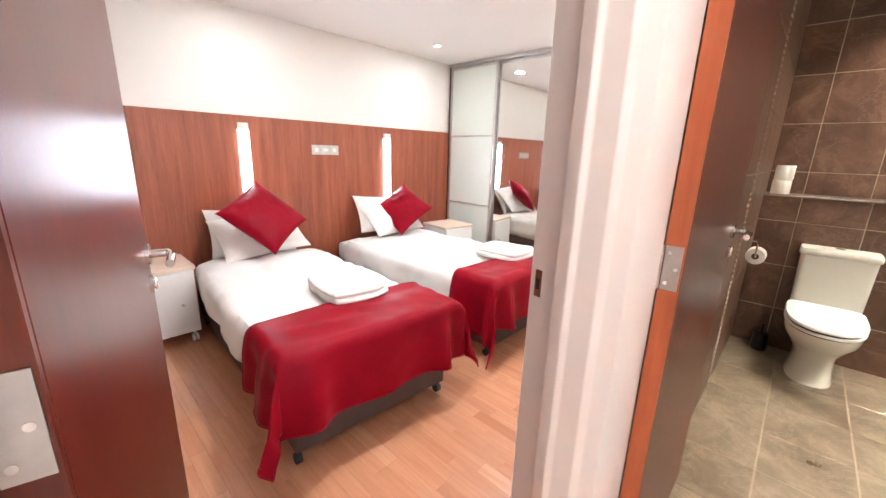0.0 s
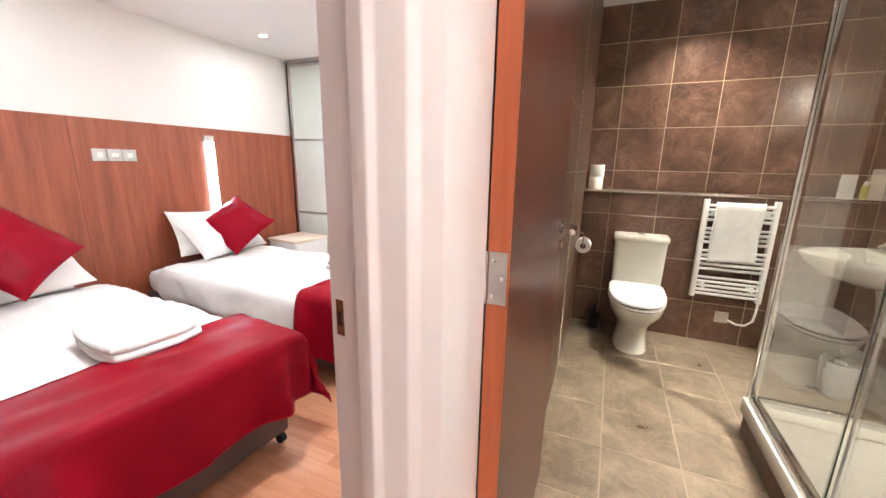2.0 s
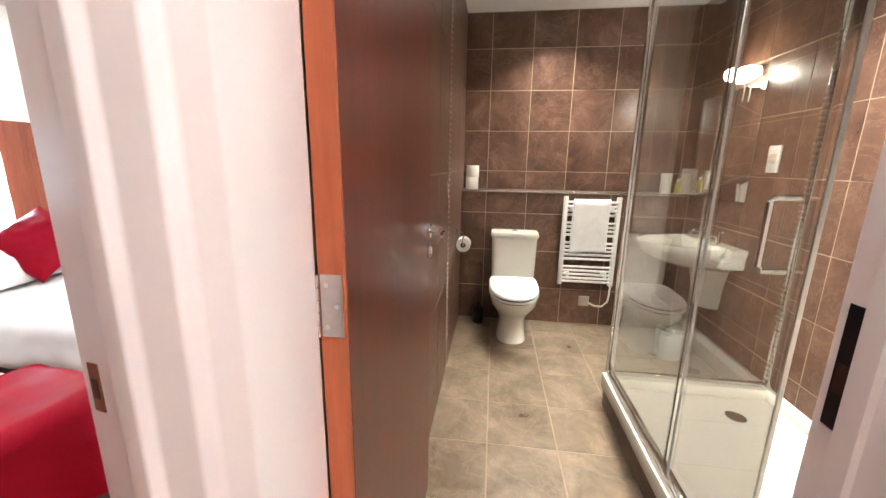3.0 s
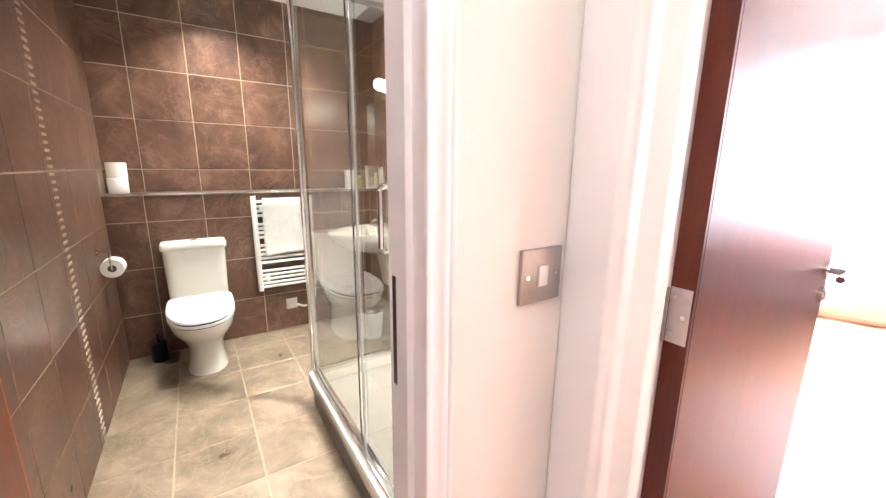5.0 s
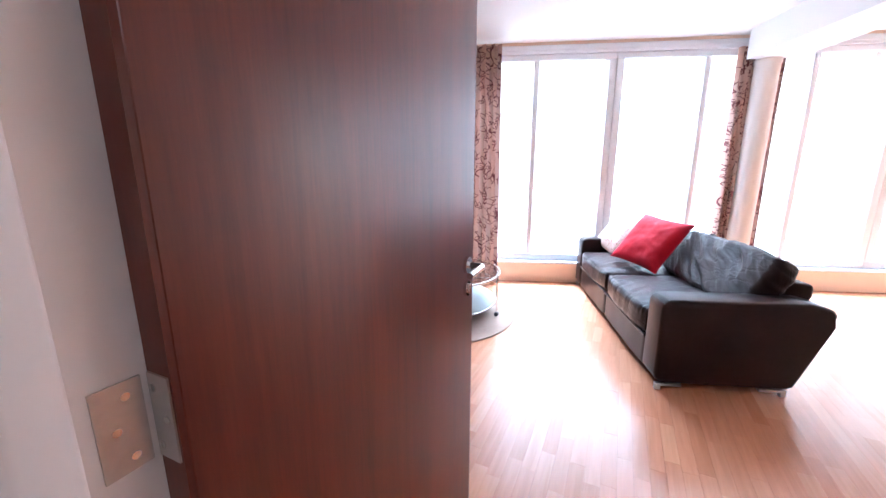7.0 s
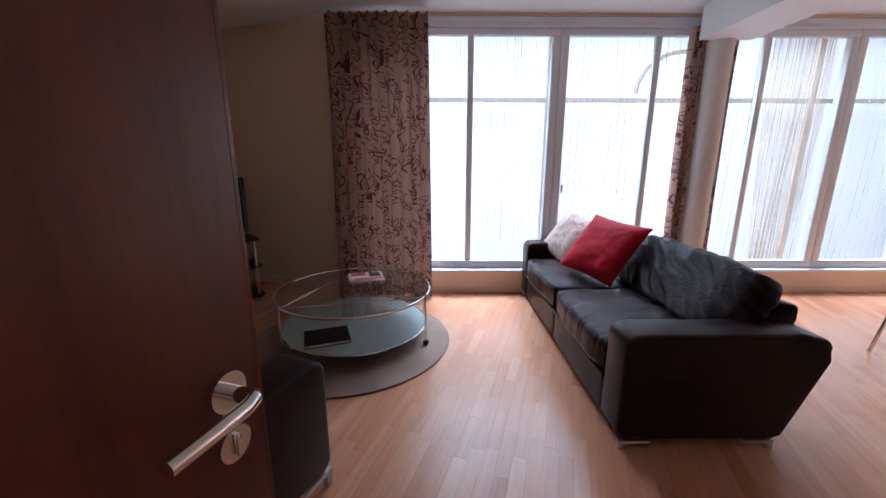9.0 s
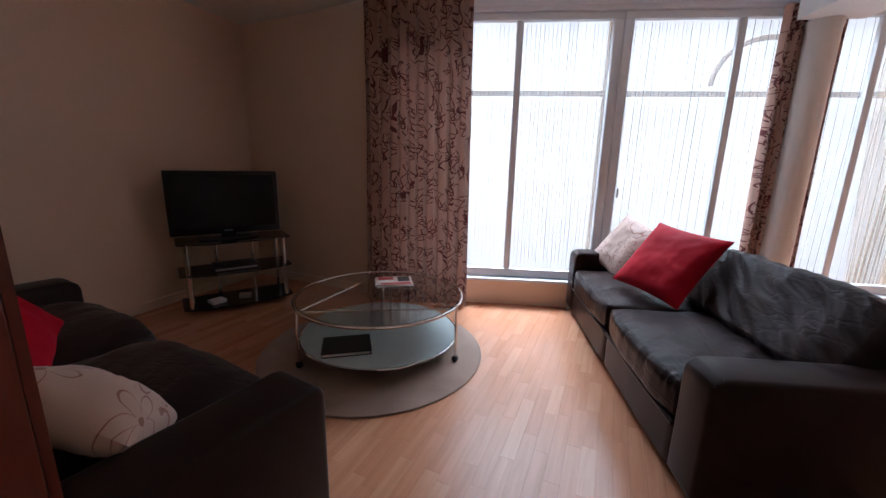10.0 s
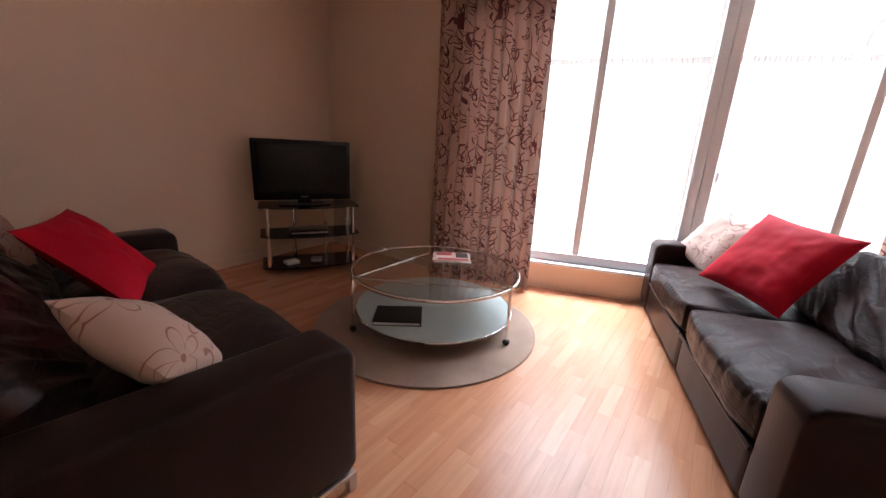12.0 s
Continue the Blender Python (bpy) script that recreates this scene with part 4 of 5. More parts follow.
def runner(cx, y_foot, turn, w, cover, top, drop_left, drop_right, drop_foot, seed, label):
    """A satin bed runner: flat on top, falling over both sides and, fairly plain, over the foot; the corners hang in deep folds."""
    bm = bmesh.new()
    na, nb = 110, 76
    half = w / 2
    rows = []
    for j in range(nb + 1):
        row = []
        for i in range(na + 1):
            a = -half - drop_left + (w + drop_left + drop_right) * i / na
            q = -drop_foot + (cover + drop_foot) * j / nb
            da, db = max(abs(a) - half, 0), max(-q, 0)
            s = 1 if a > 0 else -1
            fall = math.hypot(da, db)
            corner = min(da, db)
            near = math.exp(-((abs(a) - half) / 0.16) ** 2)
            fold_a = (0.006 + 0.07 * min(da, 0.4)) * (0.5 + math.sin(q * 19 + seed + s) + 0.3 * math.sin(q * 43 + seed)) * min(da * 6, 1)
            fold_b = (0.006 + (0.022 + 0.09 * near) * min(db, 0.4)) * (0.5 + math.sin(a * (9 + 7 * near) + seed * 2 + math.sin(a * 4)) + 0.3 * math.sin(a * 38 + seed) * near) * min(db * 6, 1)
            turn_r = 0.05
            ang = min(fall / turn_r, math.pi / 2)
            sink = turn_r * (1 - math.cos(ang)) + max(fall - turn_r * math.pi / 2, 0)
            out_a, out_b = turn_r * math.sin(min(da / turn_r, math.pi / 2)), turn_r * math.sin(min(db / turn_r, math.pi / 2))
            x = s * (min(abs(a), half) + out_a - turn_r * 0.6 + 0.06 * da + 0.17 * corner) + s * fold_a
            y = max(q, 0) - (out_b - turn_r * 0.6 + 0.05 * db + 0.08 * corner) - fold_b
            crease = noise.noise(Vector((a * 4.0 + q * 3, q * 9, seed))) * 0.008 + noise.noise(Vector((a * 11, q * 14, seed + 4))) * 0.003
            z = top - sink + crease
            x += s * crease * min(da * 8, 1)
            y -= crease * min(db * 8, 1)
            wave = 0.018 * math.sin(a * 3.6 + seed) * max(j / nb - 0.4, 0) / 0.6
            row.append(bm.verts.new((x, y + wave, max(z, 0.012))))
        rows.append(row)
    for j in range(nb):
        for i in range(na):
            bm.faces.new((rows[j][i], rows[j][i + 1], rows[j + 1][i + 1], rows[j + 1][i]))
    bm.normal_update()
    border = [v.co.copy() for v in rows[0]] + [r[-1].co.copy() for r in rows[1:]] + [v.co.copy() for v in reversed(rows[-1][:-1])] + [r[0].co.copy() for r in reversed(rows[1:-1])]
    ob = thing("bed_runner", label, "bed runner", (cx, y_foot, 0), turn, "bed runners")
    part("cloth", bm, SATIN, ob).modifiers.new("thickness", "SOLIDIFY").thickness = 0.004
    part("hem", tube(bmesh.new(), border, 0.0032, 6, True), SATIN, ob, "stitched hem")
    return ob


runner(0.168, 1.965, -4.2, 0.955, 0.345, 0.582, 0.33, 0.28, 0.36, 1, "crimson satin runner draped over the foot of the bed")
runner(1.53, 1.975, 0, 0.955, 0.29, 0.582, 0.42, 0.36, 0.36, 4, "crimson satin runner draped over the second bed's foot")


def folded_towel(cx, cy, z, turn, w, d, layers, seed):
    t = thing("folded_towel", "thick white towel folded on the duvet", "towel", (cx, cy, z), turn, "folded towels")
    for k in range(layers):
        s = 1 - 0.05 * k
        part("fold", soft_block(-w / 2 * s - 0.01 * k, -d / 2 * s, k * 0.034, w / 2 * s - 0.01 * k, d / 2 * s, k * 0.034 + 0.038, 0.009, (26, 24, 6), seed + k, 0.010, 7, 3.2, 0.004), TERRY, t)
    return t


folded_towel(0.30, 2.475, 0.572, -6, 0.36, 0.42, 2, 3)
folded_towel(1.68, 2.33, 0.572, 4, 0.36, 0.40, 2, 8)

for k, (x, z, t, w) in enumerate(((0.28, 0.70, 3, 0.64), (0.30, 0.70, -4, 0.66), (1.60, 0.72, 5, 0.64), (1.62, 0.70, -3, 0.62))):
    place_pillow("pillow", "plump white bed pillow leaning on the headboard panel", "bed pillows", LINEN, lean(x, 3.83 - 0.13 * (k % 2), z, -30 - 18 * (k % 2), t, 0), w, 0.40, 0.17, 20 + k, "pillow", 0.010)
for k, (x, z, t, y, lean_back, turn) in enumerate(((0.27, 0.865, 57, 3.52, -42, 8), (1.67, 0.795, 40, 3.60, -42, -50))):
    place_pillow("scatter_cushion", "crimson satin scatter cushion set on its corner against the pillows", "red bed cushions", SATIN, lean(x, y, z, lean_back, t, turn), 0.47 - 0.03 * k, 0.47 - 0.03 * k, 0.16, 30 + k, "cushion", 0.012)


def night_table(cx, cy, turn):
    n = thing("bedside_table", "white bedside cabinet with pale wood top on castors", "bedside table", (cx, cy, 0), turn, "bedside tables")
    part("carcass", boxed(-0.20, -0.19, 0.085, 0.20, 0.19, 0.535, 0.003), NIGHT_WHITE, n)
    part("top", boxed(-0.212, -0.20, 0.535, 0.212, 0.20, 0.562, 0.003), PALE_TOP, n, "pale wood top")
    dr = part("door", boxed(-0.196, -0.206, 0.09, 0.196, -0.19, 0.53, 0.002), NIGHT_WHITE, n)
    part("knob", cylinder(bmesh.new(), (0.11, -0.224, 0.30), (0.11, -0.206, 0.30), 0.010, 16), STEEL, dr)
    for sx in (-1, 1):
        for sy in (-1, 1):
            cs = bmesh.new()
            cylinder(cs, (sx * 0.165, sy * 0.155, 0.05), (sx * 0.165, sy * 0.155, 0.088), 0.009, 12)
            for o in (-0.012, 0.012):
                cylinder(cs, (sx * 0.165 + o - 0.006, sy * 0.155, 0.026), (sx * 0.165 + o + 0.006, sy * 0.155, 0.026), 0.026, 20)
            part("castor", cs, PLASTIC_WHITE, n, "twin-wheel castor")
    return n


night_table(-0.405, 3.795, 0)
night_table(2.38, 3.62, -6)
ward = thing("wardrobe", "built-in sliding wardrobe, frosted glass and mirror doors", "wardrobe", (2.75, 0, 0), 0)
part("carcass", boxed(0.06, 1.10, 0, 0.62, 3.99, 2.33), DARK_WOOD, ward, "dark inner carcass")
part("side_post", boxed(0.0, 3.985, 0, 0.60, 4.0, 2.335), DARK_WOOD, ward, "dark wood end post")
part("head_track", boxed(-0.012, 1.10, 2.335, 0.62, 4.0, 2.370, 0.003), STEEL, ward, "grey aluminium head track")
part("floor_track", boxed(-0.006, 1.10, 0.0, 0.06, 3.985, 0.012), STEEL, ward)
for k, (y0, y1, kind_mat, off) in enumerate(((3.30, 3.985, FROSTED, 0.0), (2.45, 3.335, MIRROR, 0.03), (1.62, 2.49, FROSTED, 0.0), (1.10, 1.66, MIRROR, 0.03))):
    fr = bmesh.new()
    for a, c2 in ((y0, y0 + 0.028), (y1 - 0.028, y1)):
        box(fr, off, a, 0.014, off + 0.026, c2, 2.333, 0.003)
    for z0, z1 in ((0.014, 0.06), (2.30, 2.333)) + (((0.755, 0.772), (1.55, 1.567)) if kind_mat is FROSTED else ()):
        box(fr, off + 0.002, y0 + 0.028, z0, off + 0.024, y1 - 0.028, z1, 0.002)
    dr = part("sliding_door", fr, STEEL, ward, "aluminium-framed sliding door")
    part("panel", boxed(off + 0.009, y0 + 0.024, 0.05, off + 0.017, y1 - 0.024, 2.31), kind_mat, dr, "frosted pale green glass" if kind_mat is FROSTED else "mirror glass")

# ---- bathroom ----


def loft(rings, seg=40, back=None):
    """A skin through ovals given as (centre x, front reach, back reach, half width, height, squareness)."""
    bm = bmesh.new()
    rows = []
    for cx, rf, rb, hw, z, p in rings:
        row = []
        for k in range(seg):
            a = math.tau * k / seg
            c0, s0 = math.cos(a), math.sin(a)
            e = 2 / (back if back and c0 > 0 else p)
            x = math.copysign(abs(c0) ** e, c0)
            y = math.copysign(abs(s0) ** e, s0)
            row.append(bm.verts.new((cx + x * (rb if x > 0 else rf), y * hw, z)))
        rows.append(row)
    for p, q in zip(rows, rows[1:]):
        for k in range(seg):
            bm.faces.new((p[k], p[(k + 1) % seg], q[(k + 1) % seg], q[k]))
    bm.faces.new(rows[0])
    bm.faces.new(rows[-1])
    return bm


wc = thing("toilet", "white close-coupled toilet with closed seat, standing on tiles", "toilet", (2.44, 0.425, 0))
part("pan", loft([(0.08, 0.215, 0.235, 0.118, 0.0, 2.6), (0.08, 0.212, 0.235, 0.112, 0.02, 2.6), (0.08, 0.200, 0.235, 0.104, 0.10, 2.5), (0.06, 0.205, 0.25, 0.104, 0.19, 2.4), (0.02, 0.250, 0.29, 0.138, 0.265, 2.3), (0.0, 0.315, 0.31, 0.172, 0.33, 2.4), (0.0, 0.340, 0.31, 0.182, 0.375, 2.4), (0.0, 0.345, 0.31, 0.184, 0.395, 2.4)]), CERAMIC, wc)
part("seat", loft([(0.0, 0.305, 0.19, 0.142, 0.3955, 2.3), (0.0, 0.305, 0.19, 0.142, 0.4035, 2.3), (0.0, 0.356, 0.195, 0.190, 0.404, 2.3), (0.0, 0.356, 0.195, 0.190, 0.414, 2.3), (0.0, 0.350, 0.19, 0.186, 0.418, 2.3)], 56, 7), PLASTIC_WHITE, wc)
part("seat_lid", loft([(0.0, 0.305, 0.19, 0.142, 0.4185, 2.3), (0.0, 0.305, 0.19, 0.142, 0.430, 2.3), (0.0, 0.354, 0.20, 0.189, 0.430, 2.3), (0.0, 0.356, 0.20, 0.190, 0.436, 2.3), (0.0, 0.350, 0.20, 0.185, 0.446, 2.3), (0.0, 0.30, 0.18, 0.15, 0.452, 2.3)], 56, 7), PLASTIC_WHITE, wc)
part("cistern", loft([(0.265, 0.075, 0.085, 0.168, 0.395, 6), (0.262, 0.083, 0.090, 0.175, 0.45, 7), (0.262, 0.090, 0.092, 0.183, 0.775, 7)], 56), CERAMIC, wc)
part("cistern_lid", loft([(0.262, 0.096, 0.096, 0.190, 0.776, 8), (0.262, 0.100, 0.098, 0.193, 0.783, 8), (0.262, 0.100, 0.098, 0.193, 0.806, 8), (0.262, 0.094, 0.094, 0.187, 0.818, 8)], 56), CERAMIC, wc)
# Black rings fill both gaps of the seat, as shade put into the colour.
part("seat_gap_shade", loft([(0.0, 0.345, 0.19, 0.180, 0.3955, 2.3), (0.0, 0.345, 0.19, 0.180, 0.4038, 2.3)], 56, 7), RUBBER, wc, "black ring standing in for the shade under the seat")
part("seat_gap_shade", loft([(0.0, 0.343, 0.19, 0.179, 0.418, 2.3), (0.0, 0.343, 0.19, 0.179, 0.4305, 2.3)], 56, 7), RUBBER, wc, "black ring standing in for the shade under the lid")
part("flush_button", cylinder(bmesh.new(), (0.262, 0, 0.818), (0.262, 0, 0.826), 0.024, 24), CHROME, wc, "chrome flush button")

brush = thing("toilet_brush", "black toilet brush in a pot beside the toilet", "toilet brush", (2.70, 0.70, 0))
part("pot", lathe(bmesh.new(), [(0.045, 0.0), (0.050, 0.01), (0.046, 0.13), (0.030, 0.135)], 24), BLACK_PLASTIC, brush)
part("stick", cylinder(bmesh.new(), (0, 0, 0.13), (0, 0, 0.20), 0.009, 12), BLACK_PLASTIC, brush)

rad = thing("towel_radiator", "white ladder towel radiator on the tiled wall", "radiator", (2.74, -0.18, 0))
for y in (-0.205, 0.205):
    part("upright", prism(bmesh.new(), [(-0.016, y - 0.015), (0.008, y - 0.019), (0.016, y - 0.019), (0.016, y + 0.019), (0.008, y + 0.019), (-0.016, y + 0.015)], "z", 0.375, 1.112, 0.004), PLASTIC_WHITE, rad)
for z in (0.405, 0.435, 0.468, 0.500, 0.533, 0.60, 0.635, 0.668, 0.70, 0.735, 0.80, 0.835, 0.868, 0.90, 0.965, 1.0, 1.035, 1.068):
    part("rung", cylinder(bmesh.new(), (-0.006, -0.20, z), (-0.006, 0.20, z), 0.0105, 12), PLASTIC_WHITE, rad)
for y in (-0.15, 0.15):
    for z in (0.47, 1.02):
        part("bracket", cylinder(bmesh.new(), (-0.022, y, z), (0.060, y, z), 0.019, 18), PLASTIC_WHITE, rad)
spur = thing("fused_outlet", "small grey power outlet below the towel radiator", "power outlet", (2.80, -0.20, 0.215))
part("plate", boxed(-0.012, -0.043, -0.043, 0, 0.043, 0.043, 0.004), STEEL, spur)
cab = bmesh.new()
tube(cab, [(2.735, -0.385, 0.375), (2.74, -0.385, 0.30), (2.75, -0.38, 0.23), (2.76, -0.34, 0.185), (2.775, -0.29, 0.18), (2.79, -0.24, 0.20)], 0.008, 10)
tagged(part("power_cable", cab, PLASTIC_WHITE), "white power cable looping from the radiator to the outlet", "cable")


def hung_towel(label, y0, y1, x_front, x_back, z_top, z_front, z_back):
    bm = bmesh.new()
    n, m2 = 26, 40
    path = []
    total = (z_top - z_front) + (z_top - z_back)
    rows = []
    for j in range(m2 + 1):
        s = j / m2 * total
        if s < z_top - z_front:
            x, z = x_front, z_front + s
        else:
            x, z = x_back, z_top - (s - (z_top - z_front))
        edge = max(0.0, 1 - abs(s - (z_top - z_front)) / 0.03)
        row = []
        for i in range(n + 1):
            t = i / n
            wob = 0.006 * noise.noise(Vector((t * 4, s * 6, 2.0))) + 0.004 * math.sin(t * 9 + s * 4)
            row.append(bm.verts.new((x * (1 - edge) + (x_front + x_back) / 2 * edge + wob * (1 - edge), y0 + (y1 - y0) * t + 0.006 * math.sin(s * 9), z + 0.010 * edge + (0.012 * math.sin(t * 5) if j in (0,) else 0))))
        rows.append(row)
    for j in range(m2):
        for i in range(n):
            bm.faces.new((rows[j][i], rows[j][i + 1], rows[j + 1][i + 1], rows[j + 1][i]))
    ob = new("hanging_towel", finish("hanging_towel", bm, TERRY))
    ob.modifiers.new("thickness", "SOLIDIFY").thickness = 0.012
    return tagged(ob, label, "towel")


hung_towel("white towel hung over the rungs of the towel radiator", -0.315, -0.03, 2.706, 2.758, 1.09, 0.665, 0.80)


def paper_roll(name_label, m, group=""):
    r = thing("toilet_roll", name_label, "toilet roll", (0, 0, 0), 0, group)
    r.matrix_world = m
    part("tissue", lathe(bmesh.new(), [(0.021, -0.05), (0.052, -0.05), (0.0545, -0.046), (0.0545, 0.046), (0.052, 0.05), (0.021, 0.05)], 32), PAPER, r)
    part("core", lathe(bmesh.new(), [(0.017, -0.0505), (0.0205, -0.0505), (0.0205, 0.0505), (0.017, 0.0505)], 24), BED_BASE, r, "dark cardboard core")
    return r


paper_roll("spare white toilet roll on the ledge", pose(2.90, 0.80, 1.192), "spare toilet rolls")
paper_roll("spare white toilet roll stacked on another", pose(2.905, 0.797, 1.293), "spare toilet rolls")
paper_roll("white toilet roll on a chrome wall holder", pose(2.45, 0.825, 0.745, 90, 0, 90))
hold = thing("toilet_roll_holder", "chrome toilet roll holder on the side wall", "toilet roll holder", (2.45, 0.885, 0.83))
part("arm", tube(bmesh.new(), [(-0.075, -0.01, 0.02), (-0.075, -0.055, 0.02), (-0.07, -0.06, 0.0), (-0.07, -0.06, -0.085), (0.06, -0.06, -0.085)], 0.005, 10), CHROME, hold)
part("rose", cylinder(bmesh.new(), (-0.075, 0, 0.02), (-0.075, -0.012, 0.02), 0.022, 20), CHROME, hold)
structure("ledge_trim", boxed(2.792, -0.92, 1.132, 2.806, 0.884, 1.146, 0.003), CHROME, "chrome edge trim along the tiled ledge", "trim")

card = thing("soap_box", "pale carton standing on the ledge", "carton", (2.90, -0.78, 1.143))
part("carton", boxed(-0.025, -0.035, 0, 0.025, 0.035, 0.16, 0.002), PAPER, card)
bot = thing("bottle", "small yellow bottle beside the carton on the ledge", "bottle", (2.87, -0.86, 1.143))
part("body", lathe(bmesh.new(), [(0.019, 0), (0.021, 0.004), (0.021, 0.085), (0.012, 0.095)], 20), YELLOW_BOTTLE, bot)
part("cap", lathe(bmesh.new(), [(0.012, 0.095), (0.013, 0.097), (0.013, 0.118), (0.010, 0.12)], 16), PLASTIC_WHITE, bot)
for y in (-0.57, -0.62):
    g = thing("tumbler", "small clear glass on the ledge", "glass", (2.90, y, 1.143), 0, "ledge tumblers")
    part("cup", lathe(bmesh.new(), [(0.022, 0), (0.026, 0.055), (0.024, 0.055), (0.020, 0.004)], 20), CLEAR, g)

tray = thing("shower_tray", "white shower tray on a tiled plinth", "shower tray", (0.86, -0.48, 0))
part("plinth", boxed(-0.755, -0.437, 0, 0.765, 0.415, 0.12), WALL_TILE, tray, "brown tiled plinth")
b = bmesh.new()
for q in ((-0.757, 0.36, 0.12, 0.78, 0.432, 0.20), (-0.757, -0.437, 0.12, 0.78, -0.40, 0.20), (0.715, -0.40, 0.12, 0.78, 0.36, 0.20), (-0.757, -0.40, 0.12, -0.715, 0.36, 0.20)):
    box(b, *q, 0.008)
box(b, -0.72, -0.405, 0.121, 0.72, 0.365, 0.142)
part("basin", b, CERAMIC, tray)
part("drain", lathe(bmesh.new(), [(0.045, 0.1425), (0.045, 0.147), (0.036, 0.149), (0.006, 0.1475)], 28, 0.54, -0.15), CHROME, tray, "chrome drain cover")

enc = thing("shower_enclosure", "framed glass shower enclosure with sliding door", "shower enclosure", (0, 0, 0))
Y0 = -0.085
for x, w in ((1.606, 0.026), (0.115, 0.03)):
    part("post", boxed(x, Y0 - 0.022, 0.203, x + w, Y0 + 0.022, 2.17, 0.004), CHROME, enc, "polished aluminium corner post")
part("post", boxed(1.595, -0.925, 0.203, 1.64, -0.885, 2.17, 0.004), CHROME, enc, "polished aluminium wall post")
part("rail", boxed(0.146, Y0 - 0.022, 0.203, 1.598, Y0 + 0.022, 0.228, 0.004), CHROME, enc)
part("rail", boxed(0.146, Y0 - 0.026, 2.13, 1.598, Y0 + 0.026, 2.17, 0.004), CHROME, enc)
part("rail", boxed(1.602, -0.884, 0.203, 1.632, Y0 - 0.024, 0.225, 0.004), CHROME, enc)
part("rail", boxed(1.602, -0.884, 2.135, 1.632, Y0 - 0.024, 2.17, 0.004), CHROME, enc)
for q in ((0.905, Y0 + 0.004, 0.23, 1.60, Y0 + 0.010, 2.13), (0.49, Y0 - 0.014, 0.23, 0.94, Y0 - 0.008, 2.13), (1.614, -0.884, 0.226, 1.620, Y0 - 0.024, 2.135)):
    g = part("pane", boxed(*q), SHOWER_GLASS, enc, "clear shower glass")
    g.visible_shadow = False
for x in (0.895, 0.484):
    part("stile", boxed(x, Y0 - 0.014, 0.23, x + 0.006, Y0 - 0.002, 2.13, 0.001, 1), STEEL, enc, "slim metal door edge")
h = bmesh.new()
tube(h, [(0.545, Y0 + 0.0, 1.105), (0.545, Y0 + 0.05, 1.105), (0.545, Y0 + 0.06, 1.115), (0.545, Y0 + 0.06, 1.27), (0.545, Y0 + 0.05, 1.28), (0.545, Y0 + 0.0, 1.28)], 0.008, 12)
part("door_handle", h, CHROME, enc, "chrome D-shaped pull handle")

bas = thing("wash_basin", "white wall-hung wash basin with chrome taps", "wash basin", (2.29, -0.92, 0))
b = bmesh.new()
rings = []
for s, z in ((0.55, 0.70), (0.80, 0.745), (0.95, 0.80), (1.0, 0.845), (1.0, 0.862), (0.955, 0.866), (0.90, 0.85), (0.75, 0.775), (0.45, 0.74)):
    rings.append([b.verts.new((0.30 * s * math.cos(a), 0.005 + (0.52 * s * math.sin(a) if s > 0.5 else 0.2 + 0.15 * math.sin(a)), z)) for a in [math.pi * k / 28 for k in range(29)]])
for p, q in zip(rings, rings[1:]):
    for k in range(28):
        b.faces.new((p[k], p[k + 1], q[k + 1], q[k]))
b.faces.new(rings[-1])
b.faces.new(rings[0])
part("bowl", b, CERAMIC, bas)
part("back_shelf", boxed(-0.29, 0.0, 0.74, 0.29, 0.13, 0.868, 0.012), CERAMIC, bas)
part("half_pedestal", loft([(0.0, 0.10, 0.10, 0.10, 0.42, 3), (0.0, 0.12, 0.12, 0.13, 0.60, 3), (0.0, 0.16, 0.16, 0.16, 0.74, 3)], 32), CERAMIC, bas)
for x in (-0.10, 0.10):
    tp = bmesh.new()
    cylinder(tp, (x, 0.075, 0.868), (x, 0.075, 0.93), 0.016, 18)
    tube(tp, [(x, 0.075, 0.915), (x, 0.12, 0.925), (x, 0.155, 0.905)], 0.010, 12)
    for a in range(3):
        an = math.tau * a / 3
        tube(tp, [(x, 0.075, 0.945), (x + 0.028 * math.cos(an), 0.075 + 0.028 * math.sin(an), 0.947)], 0.006, 8)
    cylinder(tp, (x, 0.075, 0.93), (x, 0.075, 0.955), 0.013, 16)
    part("tap", tp, CHROME, bas, "chrome pillar tap")
mir = thing("bathroom_mirror", "frameless bathroom mirror above the basin", "mirror", (2.445, -0.92, 1.43))
part("glass", boxed(-0.34, 0.004, -0.285, 0.34, 0.010, 0.41, 0.002), MIRROR, mir)
part("backing", boxed(-0.335, 0.0, -0.28, 0.335, 0.004, 0.405), BLACK_PLASTIC, mir)
ml = thing("mirror_lamp", "lit oval wall lamp above the mirror with pull cord", "wall lamp", (2.24, -0.92, 1.905))
part("base", loft([(0, 0.09, 0.09, 0.03, -0.03, 3), (0, 0.09, 0.09, 0.03, 0.03, 3)], 28), CHROME, ml)
b = bmesh.new()
bmesh.ops.create_uvsphere(b, u_segments=28, v_segments=16, radius=1.0, matrix=Matrix.LocRotScale((0, 0.055, -0.005), None, (0.115, 0.045, 0.048)))
sh = part("shade", b, GLOW_BULB, ml, "glowing oval opal shade")
sh.visible_shadow = False
part("pull_cord", cylinder(bmesh.new(), (0.03, 0.03, -0.15), (0.03, 0.03, -0.03), 0.003, 8), PLASTIC_WHITE, ml)
ss = thing("shaver_socket", "white shaver socket plate on the tiled wall", "shaver socket", (1.935, -0.92, 1.40))
